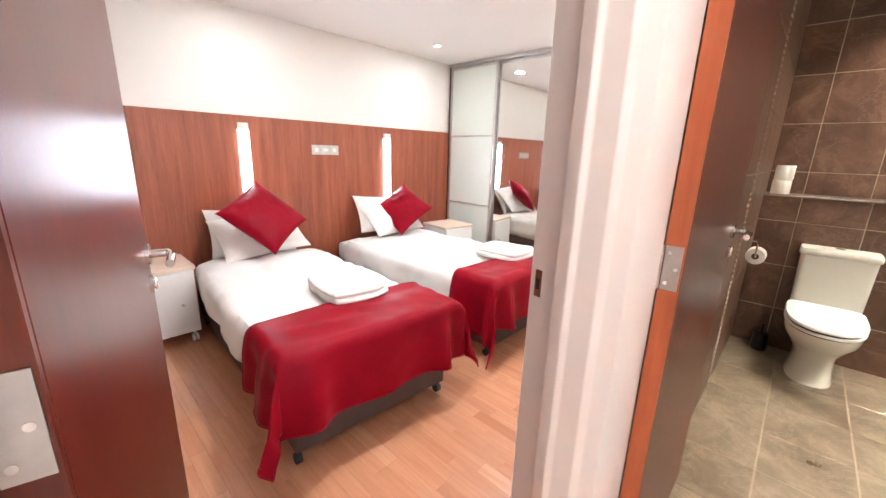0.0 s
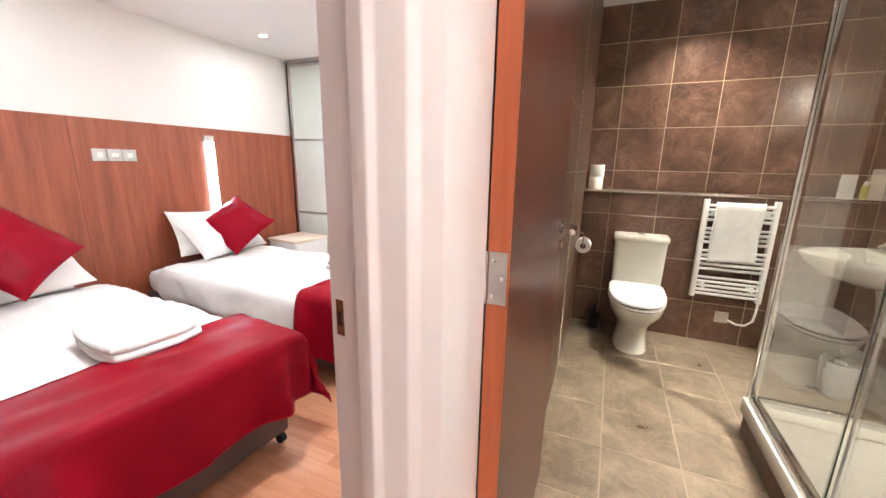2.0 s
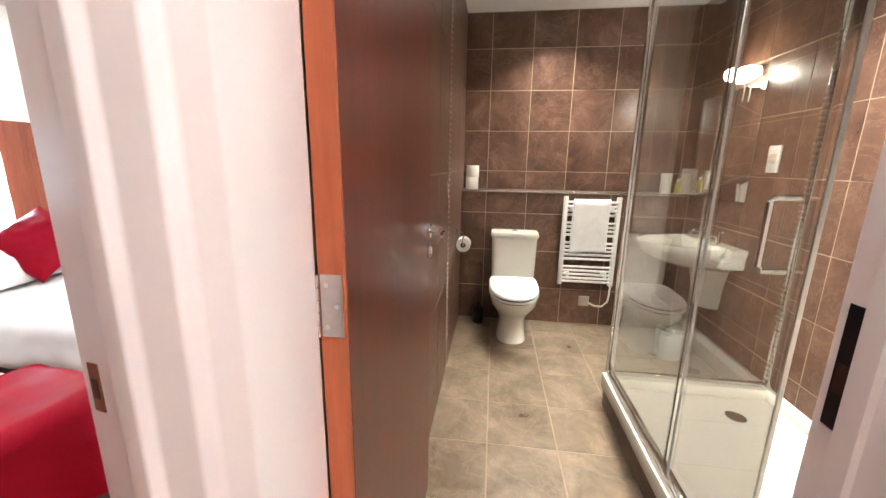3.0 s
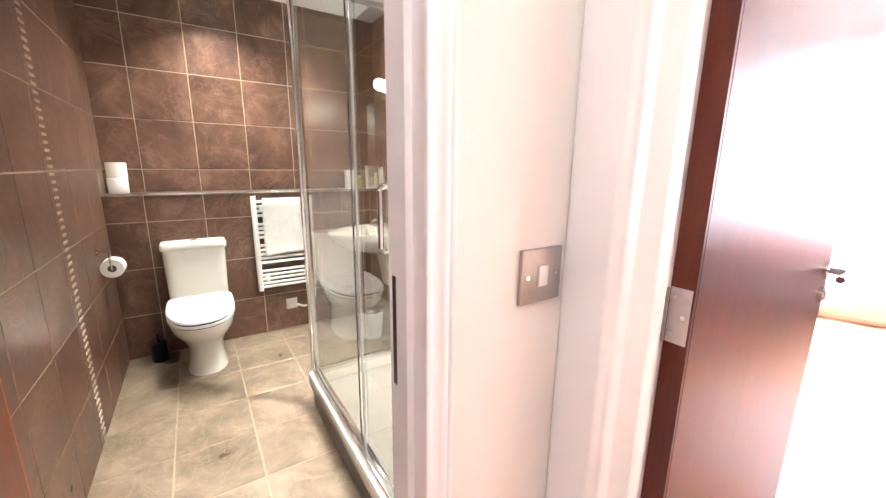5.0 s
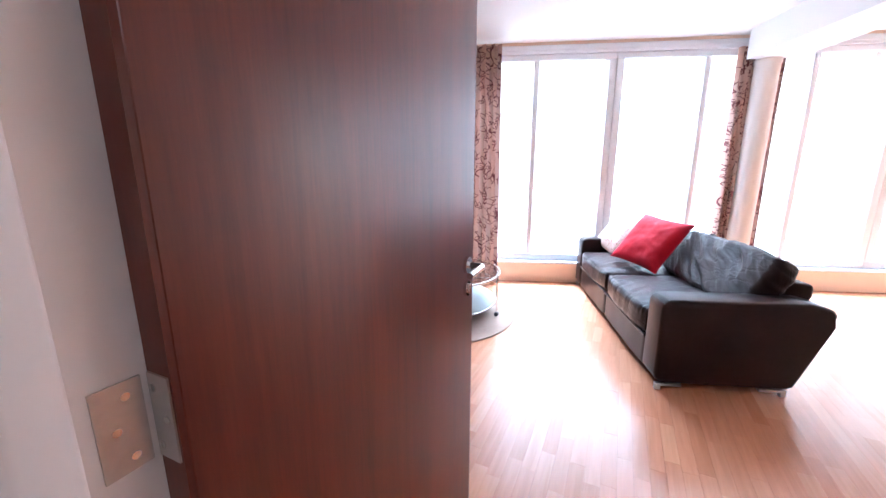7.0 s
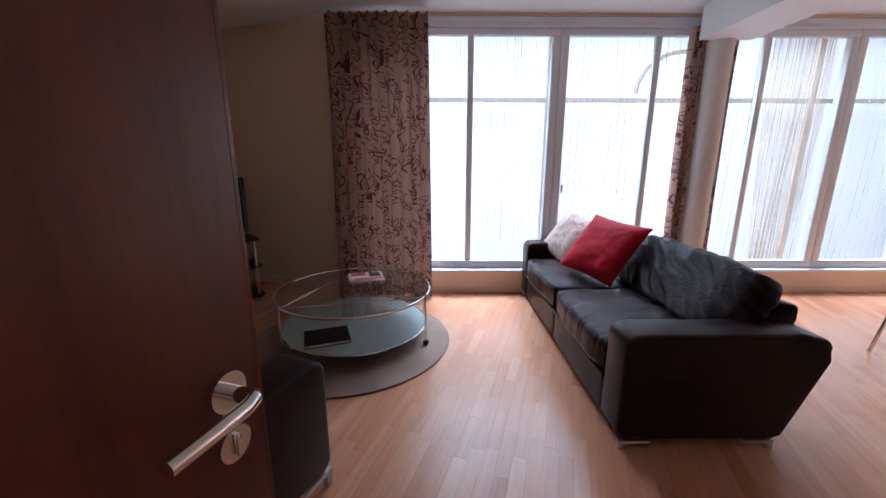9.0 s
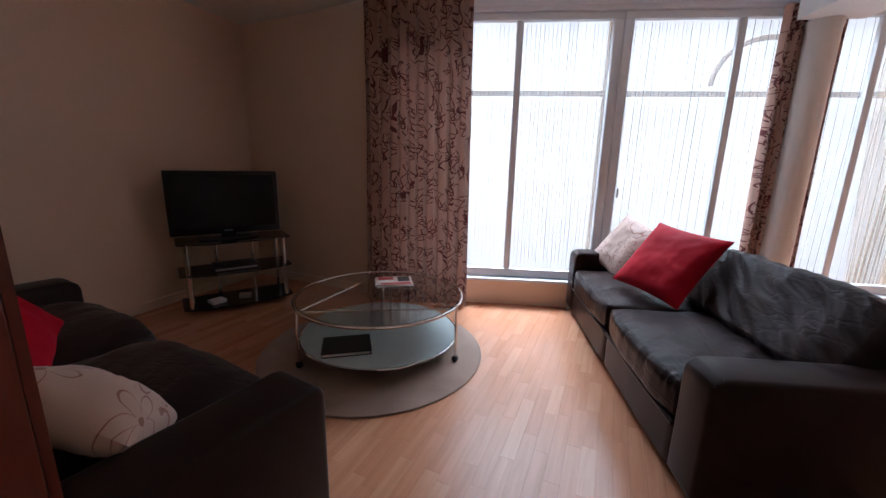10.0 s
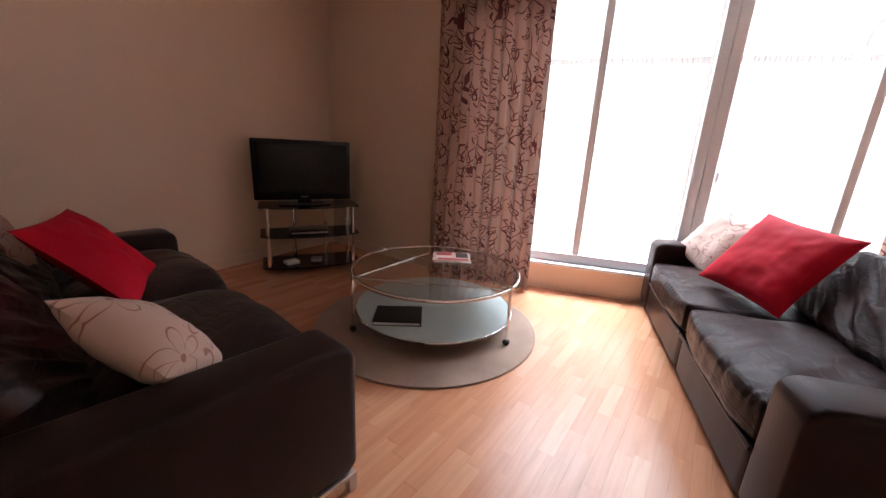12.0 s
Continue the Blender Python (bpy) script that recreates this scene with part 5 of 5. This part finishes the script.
part("plate", boxed(-0.045, 0, -0.073, 0.045, 0.012, 0.073, 0.004), PLASTIC_WHITE, ss)
part("insert", boxed(-0.028, 0.012, -0.02, 0.028, 0.014, 0.03, 0.001), PALE_TOP, ss)
pb = thing("pedal_bin", "small white pedal bin with chrome rim under the basin", "bin", (2.30, -0.70, 0))
part("bucket", lathe(bmesh.new(), [(0.075, 0), (0.080, 0.01), (0.095, 0.22), (0.09, 0.225)], 28), PLASTIC_WHITE, pb)
part("lid", lathe(bmesh.new(), [(0.098, 0.222), (0.100, 0.232), (0.085, 0.25), (0.02, 0.262)], 28), CHROME, pb, "chrome lid")
part("pedal", boxed(-0.02, 0.08, 0.012, 0.02, 0.125, 0.02, 0.003), BLACK_PLASTIC, pb)
for x, y in ((0.75, 0.35), (2.57, 0.14), (1.25, -0.48)):
    s = thing("downlight", "small round recessed bathroom downlight", "downlight", (x, y, BATH_TOP), 0, "bathroom downlights")
    part("trim_ring", lathe(bmesh.new(), [(0.030, -0.001), (0.032, -0.006), (0.042, -0.005), (0.044, 0.0)], 28), CHROME, s)
    part("lens", lathe(bmesh.new(), [(0.004, -0.0072), (0.030, -0.0066), (0.030, -0.0062)], 24), GLOW_SPOT, s)
s = thing("ceiling_lamp", "round opal ceiling lamp in the hall", "ceiling lamp", (-0.45, 0.50, HALL_TOP))
part("base_ring", lathe(bmesh.new(), [(0.12, -0.02), (0.13, -0.018), (0.13, 0.0)], 32), PLASTIC_WHITE, s)
part("diffuser", lathe(bmesh.new(), [(0.01, -0.034), (0.08, -0.031), (0.118, -0.021), (0.118, -0.019)], 32), glowing("lit_hall_lamp", (1.0, 0.85, 0.72), 6.0), s)

# ---- living room ----


def creased_seat(p, h):
    """Gathers along the front edge of a leather seat, and long slack creases across its top."""
    front = math.exp(-((p.y - h[0]) / 0.085) ** 2)
    gather = 0.5 - abs(noise.noise(Vector((p.x * 24 + p.y * 5, p.y * 5, 3.0)))) * 1.7
    long = 0.5 - abs(noise.noise(Vector((p.x * 5.5 + p.y * 3.5, p.y * 2.2 - p.x * 2, 8.0)))) * 2.0
    fine = noise.noise(Vector((p.x * 21 + p.y * 14, p.y * 8, 5.0)))
    slack = 0.35 + 0.65 * max(0.0, noise.noise(Vector((p.x * 2.1, p.y * 2.1, 1.0))) + 0.3)
    top = math.exp(-((p.z - 0.43) / 0.05) ** 2)
    return 0.008 * gather * front * top + slack * (0.011 * long + 0.004 * fine)


def sofa(label, place, turn, width, depth, group, back_cushion=None, foot=0.075, back_shift=(0, 0, 0), fill=0.028, rise=0.0):
    """A leather sofa. Its front is at y = 0 and its back at high y; x runs along it."""
    s = thing("sofa", label, "sofa", place, turn, group)
    arm = 0.20
    top, reach = 0.580, depth * 1.18
    for x0, x1 in ((0.0, arm), (width - arm, width)):
        out = [(0.035, foot), (0.0, foot + 0.035), (0.0, 0.535), (0.02, 0.568), (0.06, top), (reach - 0.14, top), (reach - 0.03, 0.555), (reach, 0.515), (reach - 0.03, 0.46), (depth - 0.01, foot + 0.015), (depth - 0.06, foot)]
        part("arm", wrinkled(prism(bmesh.new(), out, "x", x0, x1, 0.022, 3), 0.002, 6, x0), LEATHER, s)
    part("base", boxed(arm + 0.001, 0.035, foot + 0.005, width - arm - 0.001, depth - 0.05, 0.265, 0.012), LEATHER, s)
    half = (width - 2 * arm) / 2
    for k in range(2):
        a = arm + k * half
        part("front_panel", soft_block(a + 0.004, 0.012, foot + 0.01, a + half - 0.004, 0.036, 0.255, 0.003, (20, 3, 8), k + 2, 0.003, 5, 8), LEATHER, s)
        part("piping", tube(bmesh.new(), [(a + 0.006, 0.004, 0.262), (a + half * 0.5, 0.0, 0.262), (a + half - 0.006, 0.004, 0.262)], 0.009, 10), LEATHER, s)
        part("seat_cushion", soft_block(a + 0.004, -0.008, 0.270, a + half - 0.004, depth * 0.80, 0.435 + rise, fill, (70, 60, 12), k + 11, 0.010, 4.2, 6, 0.0, creased_seat), CREASED_LEATHER, s, "creased leather seat cushion")
    bk = [(depth * 0.72, 0.24), (depth * 0.80, 0.24), (depth - 0.03, 0.26), (reach + 0.01, 0.56), (reach + 0.005, 0.64), (reach - 0.11, 0.655), (depth * 0.86, 0.50)]
    part("back_frame", wrinkled(prism(bmesh.new(), bk, "x", arm + 0.001, width - arm - 0.001, 0.025, 3), 0.003, 5, 3), LEATHER, s)
    for a, c2 in back_cushion or ():
        bm = soft_block(a, -0.085, -0.20, c2, 0.085, 0.185, 0.022, (120, 16, 60), a * 10 + 3, 0.008, 4.0, 4.5)
        bm.normal_update()
        for v in bm.verts:
            q = v.co.x * 0.62 + v.co.z * 1.0 + 0.05 * noise.noise(Vector((v.co.x * 4, v.co.z * 4, a)))
            r = v.co.x * 1.0 - v.co.z * 0.62
            fold = 0.5 - abs(noise.noise(Vector((q * 11, r * 2.2, a * 7)))) * 1.6
            nick = 0.5 - abs(noise.noise(Vector((q * 27, r * 4.5, a * 3)))) * 1.6
            v.co += v.normal * (0.017 * fold + 0.006 * nick)
        bmesh.ops.transform(bm, matrix=pose(0, depth * 0.87 + back_shift[0], 0.612 + back_shift[1], -32 + back_shift[2], 0, 0), verts=bm.verts)
        part("back_cushion", bm, CREASED_LEATHER, s, "slouched creased leather back cushion")
    for x0 in (-0.004, width + 0.004):
        for y0, dy in ((0.012, 1), (depth - 0.05, -1)):
            lg = bmesh.new()
            sx = 1 if x0 < 0.5 else -1
            box(lg, x0, y0, foot - 0.016, x0 + sx * 0.03, y0 + dy * 0.15, foot + 0.001, 0.002)
            box(lg, x0, y0, 0.0, x0 + sx * 0.028, y0 + dy * 0.032, foot - 0.014, 0.003)
            part("leg", lg, STEEL, s, "chrome bracket leg")
    return s


o = at_facade(-1.565, -4.315)
sofa("black-brown leather sofa with back to the windows' column", (o.x, o.y, 0), math.degrees(FACADE) + 90, 2.155, 0.80, "leather sofas", ((0.84, 1.99),), 0.042)
sofa("dark brown leather sofa against the beige wall", (0.365, -1.975, 0), -5.5, 2.17, 0.80, "leather sofas", ((0.22, 1.09), (1.10, 1.97)), 0.078, (0.06, -0.04, 0), 0.085, 0.02)


def facing(u, v, z, tilt, roll, extra=0.0):
    """A cushion's pose on the sofa by the windows, whose seat faces along the front."""
    p = at_facade(u, v, z)
    return pose(p.x, p.y, p.z, tilt, 0, math.degrees(FACADE) + 90 + extra) @ pose(0, 0, 0, 0, roll, 0)


place_pillow("scatter_cushion", "large crumpled red cushion leaning on the sofa back", "sofa cushions", RED_CLOTH, facing(-1.99, -3.46, 0.685, -40, 6, 29), 0.53, 0.53, 0.17, 41, "cushion", 0.010)
place_pillow("scatter_cushion", "cream cushion printed with brown flower outlines", "sofa cushions", CREAM_PRINT, facing(-1.93, -4.03, 0.655, -32, 16, 24), 0.50, 0.48, 0.16, 42, "cushion", 0.012)
place_pillow("scatter_cushion", "red cushion slumped on the dark sofa", "sofa cushions", RED_CLOTH, lean(1.74, -1.657, 0.645, -43, 0, -29), 0.50, 0.50, 0.15, 43, "cushion", 0.011)
place_pillow("scatter_cushion", "cream printed cushion slumped on the dark sofa", "sofa cushions", CREAM_PRINT, lean(0.80, -1.55, 0.61, -50, -38, -8), 0.40, 0.32, 0.18, 44, "cushion", 0.012)
place_pillow("scatter_cushion", "cream printed cushion behind the red one", "sofa cushions", CREAM_PRINT, lean(1.98, -1.36, 0.755, -26, 8, -12), 0.44, 0.42, 0.14, 45, "cushion", 0.008)

rug = thing("rug", "round taupe pile rug under the glass table", "rug", (1.0, -3.15, 0))
part("rug_surface", lathe(bmesh.new(), [(0.735, 0.0), (0.745, 0.004), (0.742, 0.012), (0.73, 0.014), (0.01, 0.014)], 72), RUG_PILE, rug)
part("binding", tube(bmesh.new(), [(0.744 * math.cos(math.tau * k / 72), 0.744 * math.sin(math.tau * k / 72), 0.007) for k in range(72)], 0.007, 8, True), RUG_PILE, rug, "bound edge")

tab = thing("coffee_table", "round glass coffee table with chrome frame on castors", "coffee table", (0.985, -3.215, 0.014))
R1 = 0.565
part("tabletop", lathe(bmesh.new(), [(0.002, 0.372), (R1 - 0.016, 0.372), (R1 - 0.013, 0.376), (R1 - 0.016, 0.380), (0.002, 0.380)], 72), TABLE_GLASS, tab, "clear glass top")
part("rim", tube(bmesh.new(), [(R1 * math.cos(math.tau * k / 72), R1 * math.sin(math.tau * k / 72), 0.374) for k in range(72)], 0.011, 10, True), CHROME, tab, "chrome rim ring")
part("shelf", lathe(bmesh.new(), [(0.002, 0.105), (0.530, 0.105), (0.533, 0.109), (0.530, 0.113), (0.002, 0.113)], 72), FROSTED_SHELF, tab, "frosted glass lower shelf")
part("shelf_ring", tube(bmesh.new(), [(0.537 * math.cos(math.tau * k / 72), 0.537 * math.sin(math.tau * k / 72), 0.103) for k in range(72)], 0.007, 8, True), CHROME, tab)
legs = [math.radians(a) for a in (181, 301, 61)]
for a in legs:
    x, y = R1 * math.cos(a), R1 * math.sin(a)
    part("leg", tube(bmesh.new(), [(x * 1.008, y * 1.008, 0.392), (x * 1.008, y * 1.008, 0.036)], 0.009, 12), CHROME, tab)
    cs = bmesh.new()
    cylinder(cs, (x * 1.008 - 0.012 * math.sin(a), y * 1.008 + 0.012 * math.cos(a), 0.020), (x * 1.008 + 0.012 * math.sin(a), y * 1.008 - 0.012 * math.cos(a), 0.020), 0.020, 20)
    part("castor", cs, RUBBER, tab, "black castor")
for i in range(3):
    a, c2 = legs[i], legs[(i + 1) % 3]
    part("brace", tube(bmesh.new(), [(R1 * math.cos(a), R1 * math.sin(a), 0.360), (R1 * math.cos(c2), R1 * math.sin(c2), 0.360)], 0.006, 8), CHROME, tab)

mg = thing("magazine", "stack of colour magazines on the glass tabletop", "magazine", (1.03, -3.47, 0.395), 36)
for k, (mt, r, z) in enumerate(((PAPER, 4, 0.0), (PAPER, -5, 0.006), (INK_PALE, 0, 0.012))):
    bm = boxed(-0.135, -0.105, z, 0.135, 0.105, z + 0.0055, 0.001, 1)
    bmesh.ops.rotate(bm, verts=bm.verts, matrix=Matrix.Rotation(radians(r), 3, "Z"))
    part("issue", bm, mt, mg)
for q, mt in (((-0.12, 0.055, 0.10, 0.095), INK_RED), ((-0.12, -0.09, -0.03, 0.03), BED_BASE), ((0.0, -0.09, 0.115, -0.02), INK_RED), ((0.0, 0.0, 0.115, 0.03), PAPER)):
    part("cover_patch", boxed(q[0], q[1], 0.0176, q[2], q[3], 0.0182), mt, mg)
bk = thing("folder", "black ring folder lying on the frosted shelf", "folder", (1.02, -2.885, 0.128), 38)
part("cover", boxed(-0.15, -0.12, 0.0, 0.15, 0.12, 0.004, 0.0015, 1), BLACK_PLASTIC, bk)
part("pages", boxed(-0.14, -0.112, 0.0042, 0.145, 0.112, 0.022), PAPER, bk, "white pages")
part("cover", boxed(-0.15, -0.12, 0.0222, 0.15, 0.12, 0.027, 0.0015, 1), BLACK_PLASTIC, bk)

TVR = 240.6
st = thing("tv_stand", "black glass television stand with chrome tubes", "television stand", (2.62, -3.37, 0), TVR)


def shelf_outline(w, d):
    return [(-w, d), (w, d), (w, -d * 0.55)] + [(w * math.cos(math.pi * k / 12), -d * 0.55 - d * 0.45 * math.sin(math.pi * k / 12)) for k in range(1, 12)] + [(-w, -d * 0.55)]


for z in (0.04, 0.33, 0.595):
    part("shelf", prism(bmesh.new(), shelf_outline(0.44, 0.22), "z", z, z + 0.010, 0.0015, 1), BLACK_GLASS, st, "black glass shelf")
for x in (-0.375, 0.375):
    for y in (-0.13, 0.155):
        part("tube_leg", cylinder(bmesh.new(), (x, y, 0.0), (x, y, 0.596), 0.019, 20), CHROME, st, "chrome tube leg")
for x in (-0.14, 0.16):
    part("tube_leg", cylinder(bmesh.new(), (x, 0.16, 0.048), (x, 0.16, 0.595), 0.014, 16), CHROME, st, "chrome tube leg")
for name0, lab, cat, lx, ly, lz, q in (("set_top_box", "slim grey set-top box on the middle glass shelf", "set-top box", -0.02, -0.02, 0.338, (0.17, 0.11, 0.045)), ("dvd_player", "black player on the top glass shelf below the television", "media player", 0.03, 0.06, 0.603, (0.10, 0.07, 0.022))):
    bx = thing(name0, lab, cat, (0, 0, 0))
    bx.matrix_world = pose(2.62, -3.37, 0, 0, 0, TVR) @ pose(lx, ly, lz)
    part("case", boxed(-q[0], -q[1], 0, q[0], q[1], q[2], 0.004), BLACK_PLASTIC, bx)
    part("front_strip", boxed(-q[0] * 0.95, -q[1] - 0.002, q[2] * 0.25, q[0] * 0.95, -q[1], q[2] * 0.6), STEEL, bx)
for lx, ly, sx, mt, r in ((-0.19, -0.05, 0.06, PAPER, 20), (0.04, -0.02, 0.05, STEEL, -12)):
    pl = thing("leaflet", "folded leaflet lying on a black glass shelf", "leaflet", (0, 0, 0), 0, "leaflets")
    pl.matrix_world = pose(2.62, -3.37, 0, 0, 0, TVR) @ pose(lx, ly, 0.0485, 0, 0, r)
    part("sheet", boxed(-sx, -0.05, 0, sx, 0.05, 0.03, 0.003), mt, pl)

tv = thing("television", "black flat television switched off on its stand", "television", (2.634, -3.332, 0.603), TVR)
part("bezel", boxed(-0.427, 0.0, 0.045, 0.427, 0.055, 0.585, 0.012), BLACK_PLASTIC, tv)
part("screen", boxed(-0.39, -0.003, 0.105, 0.39, 0.001, 0.552, 0.001, 1), SCREEN, tv, "dark screen")
part("badge", boxed(-0.035, -0.0025, 0.070, 0.035, 0.0, 0.080, 0.001, 1), STEEL, tv, "small silver badge")
part("neck", boxed(-0.06, 0.018, 0.012, 0.06, 0.05, 0.06, 0.006), BLACK_PLASTIC, tv)
part("foot", prism(bmesh.new(), [(p[0] * 0.58, p[1] * 0.62 + 0.03) for p in shelf_outline(0.40, 0.21)], "z", 0.0, 0.013, 0.003, 1), BLACK_PLASTIC, tv)

ch = thing("dining_chair", "dining chair with slim chrome legs near the windows", "chair", (-2.95, -4.05, 0), 25)
part("seat", soft_block(-0.21, -0.21, 0.43, 0.21, 0.21, 0.48, 0.008, (14, 14, 4), 9, 0.002, 5, 6), LEATHER, ch)
part("backrest", soft_block(-0.20, 0.19, 0.52, 0.20, 0.22, 0.88, 0.006, (14, 4, 14), 10, 0.002, 5, 6), LEATHER, ch)
for x in (-0.19, 0.19):
    for y in (-0.19, 0.19):
        part("leg", tube(bmesh.new(), [(x * 0.9, y * 0.9, 0.44), (x * 1.15, y * 1.15, 0.0)], 0.011, 12), CHROME, ch)
    part("back_post", tube(bmesh.new(), [(x * 0.9, 0.18, 0.44), (x * 0.9, 0.205, 0.86)], 0.010, 10), CHROME, ch)

# ---- tiles and floor strips ----
TILE_MESHES = {}


def tile_mesh(size, material, bevel=0.0012):
    key = (*(round(v, 4) for v in size), material.name)
    if key not in TILE_MESHES:
        bm = bmesh.new()
        x, y, z = (v / 2 for v in size)
        box(bm, -x, -y, -z, x, y, z, bevel, 1)
        TILE_MESHES[key] = finish("tile", bm, material, False)
    return TILE_MESHES[key]


def piece(name, mesh, parent, place):
    ob = new(name, mesh)
    ob.location = place
    ob.parent = parent
    return ob


def tile_wall(parent, axis, face, inward, us, zs, material=WALL_TILE, gap=0.0052, skip=None):
    """Lays tiles on an upright wall between the joints us (along it) and zs (up it), proud of the grout."""
    t = 0.008
    for u0, u1 in zip(us, us[1:]):
        for z0, z1 in zip(zs, zs[1:]):
            a, h = abs(u1 - u0) - gap, z1 - z0 - gap
            c0 = face - inward * t / 2
            if skip and skip((u0 + u1) / 2, (z0 + z1) / 2):
                continue
            size = (t, a, h) if axis == "x" else (a, t, h)
            mid = (u0 + u1) / 2
            piece("tile", tile_mesh(size, material), parent, (c0, mid, (z0 + z1) / 2) if axis == "x" else (mid, c0, (z0 + z1) / 2))


YJ = [0.885, 0.671, 0.336, 0.001, -0.334, -0.669, -0.918]
tile_wall(wall_bath_east, "x", 3.0, -1, YJ, [1.142, 1.30, 1.635, 1.96, 2.285, 2.558])
tile_wall(wall_bath_low, "x", 2.80, -1, YJ, [0.0, 0.31, 0.635, 0.955, 1.130])
XJ = [3.0, 2.80, 2.465, 2.13, 1.795, 1.46, 1.125, 0.79, 0.455, 0.12]
ZJ = [0.0, 0.31, 0.635, 0.96, 1.30, 1.635, 1.96, 2.285, 2.558]
tile_wall(wall_bath_north, "y", 0.880, -1, XJ, ZJ, skip=lambda u, z: u > 2.8 and z < 1.14)
tile_wall(wall_bath_south, "y", -0.920, 1, XJ, ZJ, skip=lambda u, z: u > 2.8 and z < 1.14)
for y0, y1 in zip(YJ, YJ[1:]):
    piece("tile", tile_mesh((0.19, abs(y1 - y0) - 0.003, 0.008), WALL_TILE), wall_bath_low, (2.903, (y0 + y1) / 2, 1.136))
for k in range(78):
    piece("mosaic_tile", tile_mesh((0.052, 0.006, 0.012), MOSAIC, 0.001), wall_bath_north, (1.87, 0.8785, 0.02 + k * 0.0325))
FX = [0.0, 0.17, 0.515, 0.86, 1.21, 1.555, 1.90, 2.245, 2.59, 2.80]
FY = [0.885, 0.59, 0.25, -0.09, -0.43, -0.77, -0.92]
for a, c2 in zip(FX, FX[1:]):
    for p, q in zip(FY, FY[1:]):
        if (a + c2) / 2 < 1.6 and (p + q) / 2 < -0.1:
            continue
        piece("tile", tile_mesh((c2 - a - 0.0065, p - q - 0.0065, 0.008), FLOOR_TILE), floor_bath, ((a + c2) / 2, (p + q) / 2, -0.004))

STRIP_W = 0.0665
STRIP_MESHES = {}


def strip_mesh(length):
    key = round(length, 3)
    if key not in STRIP_MESHES:
        STRIP_MESHES[key] = finish("floor_strip", boxed(-STRIP_W / 2 + 0.0003, -length / 2 + 0.0004, -0.008, STRIP_W / 2 - 0.0003, length / 2 - 0.0004, 0.0), LAMINATE, False)
    return STRIP_MESHES[key]


def lay_strips(floor, x0, x1, low, high, near, seed):
    """Strip flooring along y, ends staggered. Strips inside the near stretch are pieces of their own; the others are one mesh."""
    rng = random.Random(seed)
    rest = bmesh.new()
    made = 0
    x = x0 + STRIP_W / 2
    while x < x1:
        y0, y1 = low(x), high(x)
        y, first = y0, rng.choice((0.09, 0.15, 0.21, 0.27, 0.33, 0.39))
        while y < y1 - 0.01:
            length, first = first or rng.choice((0.30, 0.36, 0.42, 0.48)), 0
            length = min(length, y1 - y)
            ym = y + length / 2
            if length > 0:
                if made < 300 and near[0] < x < near[1] and near[2] < ym < near[3]:
                    piece("floor_strip", strip_mesh(length), floor, (x, ym, 0.0))
                    made += 1
                else:
                    box(rest, x - STRIP_W / 2 + 0.0003, y + 0.0004, -0.008, x + STRIP_W / 2 - 0.0003, y + length - 0.0004, 0.0)
            y += length
        x += STRIP_W
    ob = part("floor_strips", rest, LAMINATE_FAR, floor, "", False)
    tagged(ob, "beech laminate strips", "", "", "stuff")


floor_bed = bpy.data.objects["floor_bedroom"]
lay_strips(floor_bed, -1.5, 2.76, lambda x: 0.97, lambda x: 4.0, (-0.7, 1.3, 0.9, 2.6), 3)
lay_strips(bpy.data.objects["floor_hall"], -1.3, -0.03, lambda x: -0.32, lambda x: 0.97, (-1.3, 0, -0.3, 1.0), 4)
lay_strips(floor_living, -5.2, 3.15, lambda x: 0.3346 * (x - 1.383) - 4.25 if x < 1.45 else -4.20, lambda x: -0.32 if x < 0.0 else -1.0, (-1.05, 0.60, -4.4, -1.2), 5)
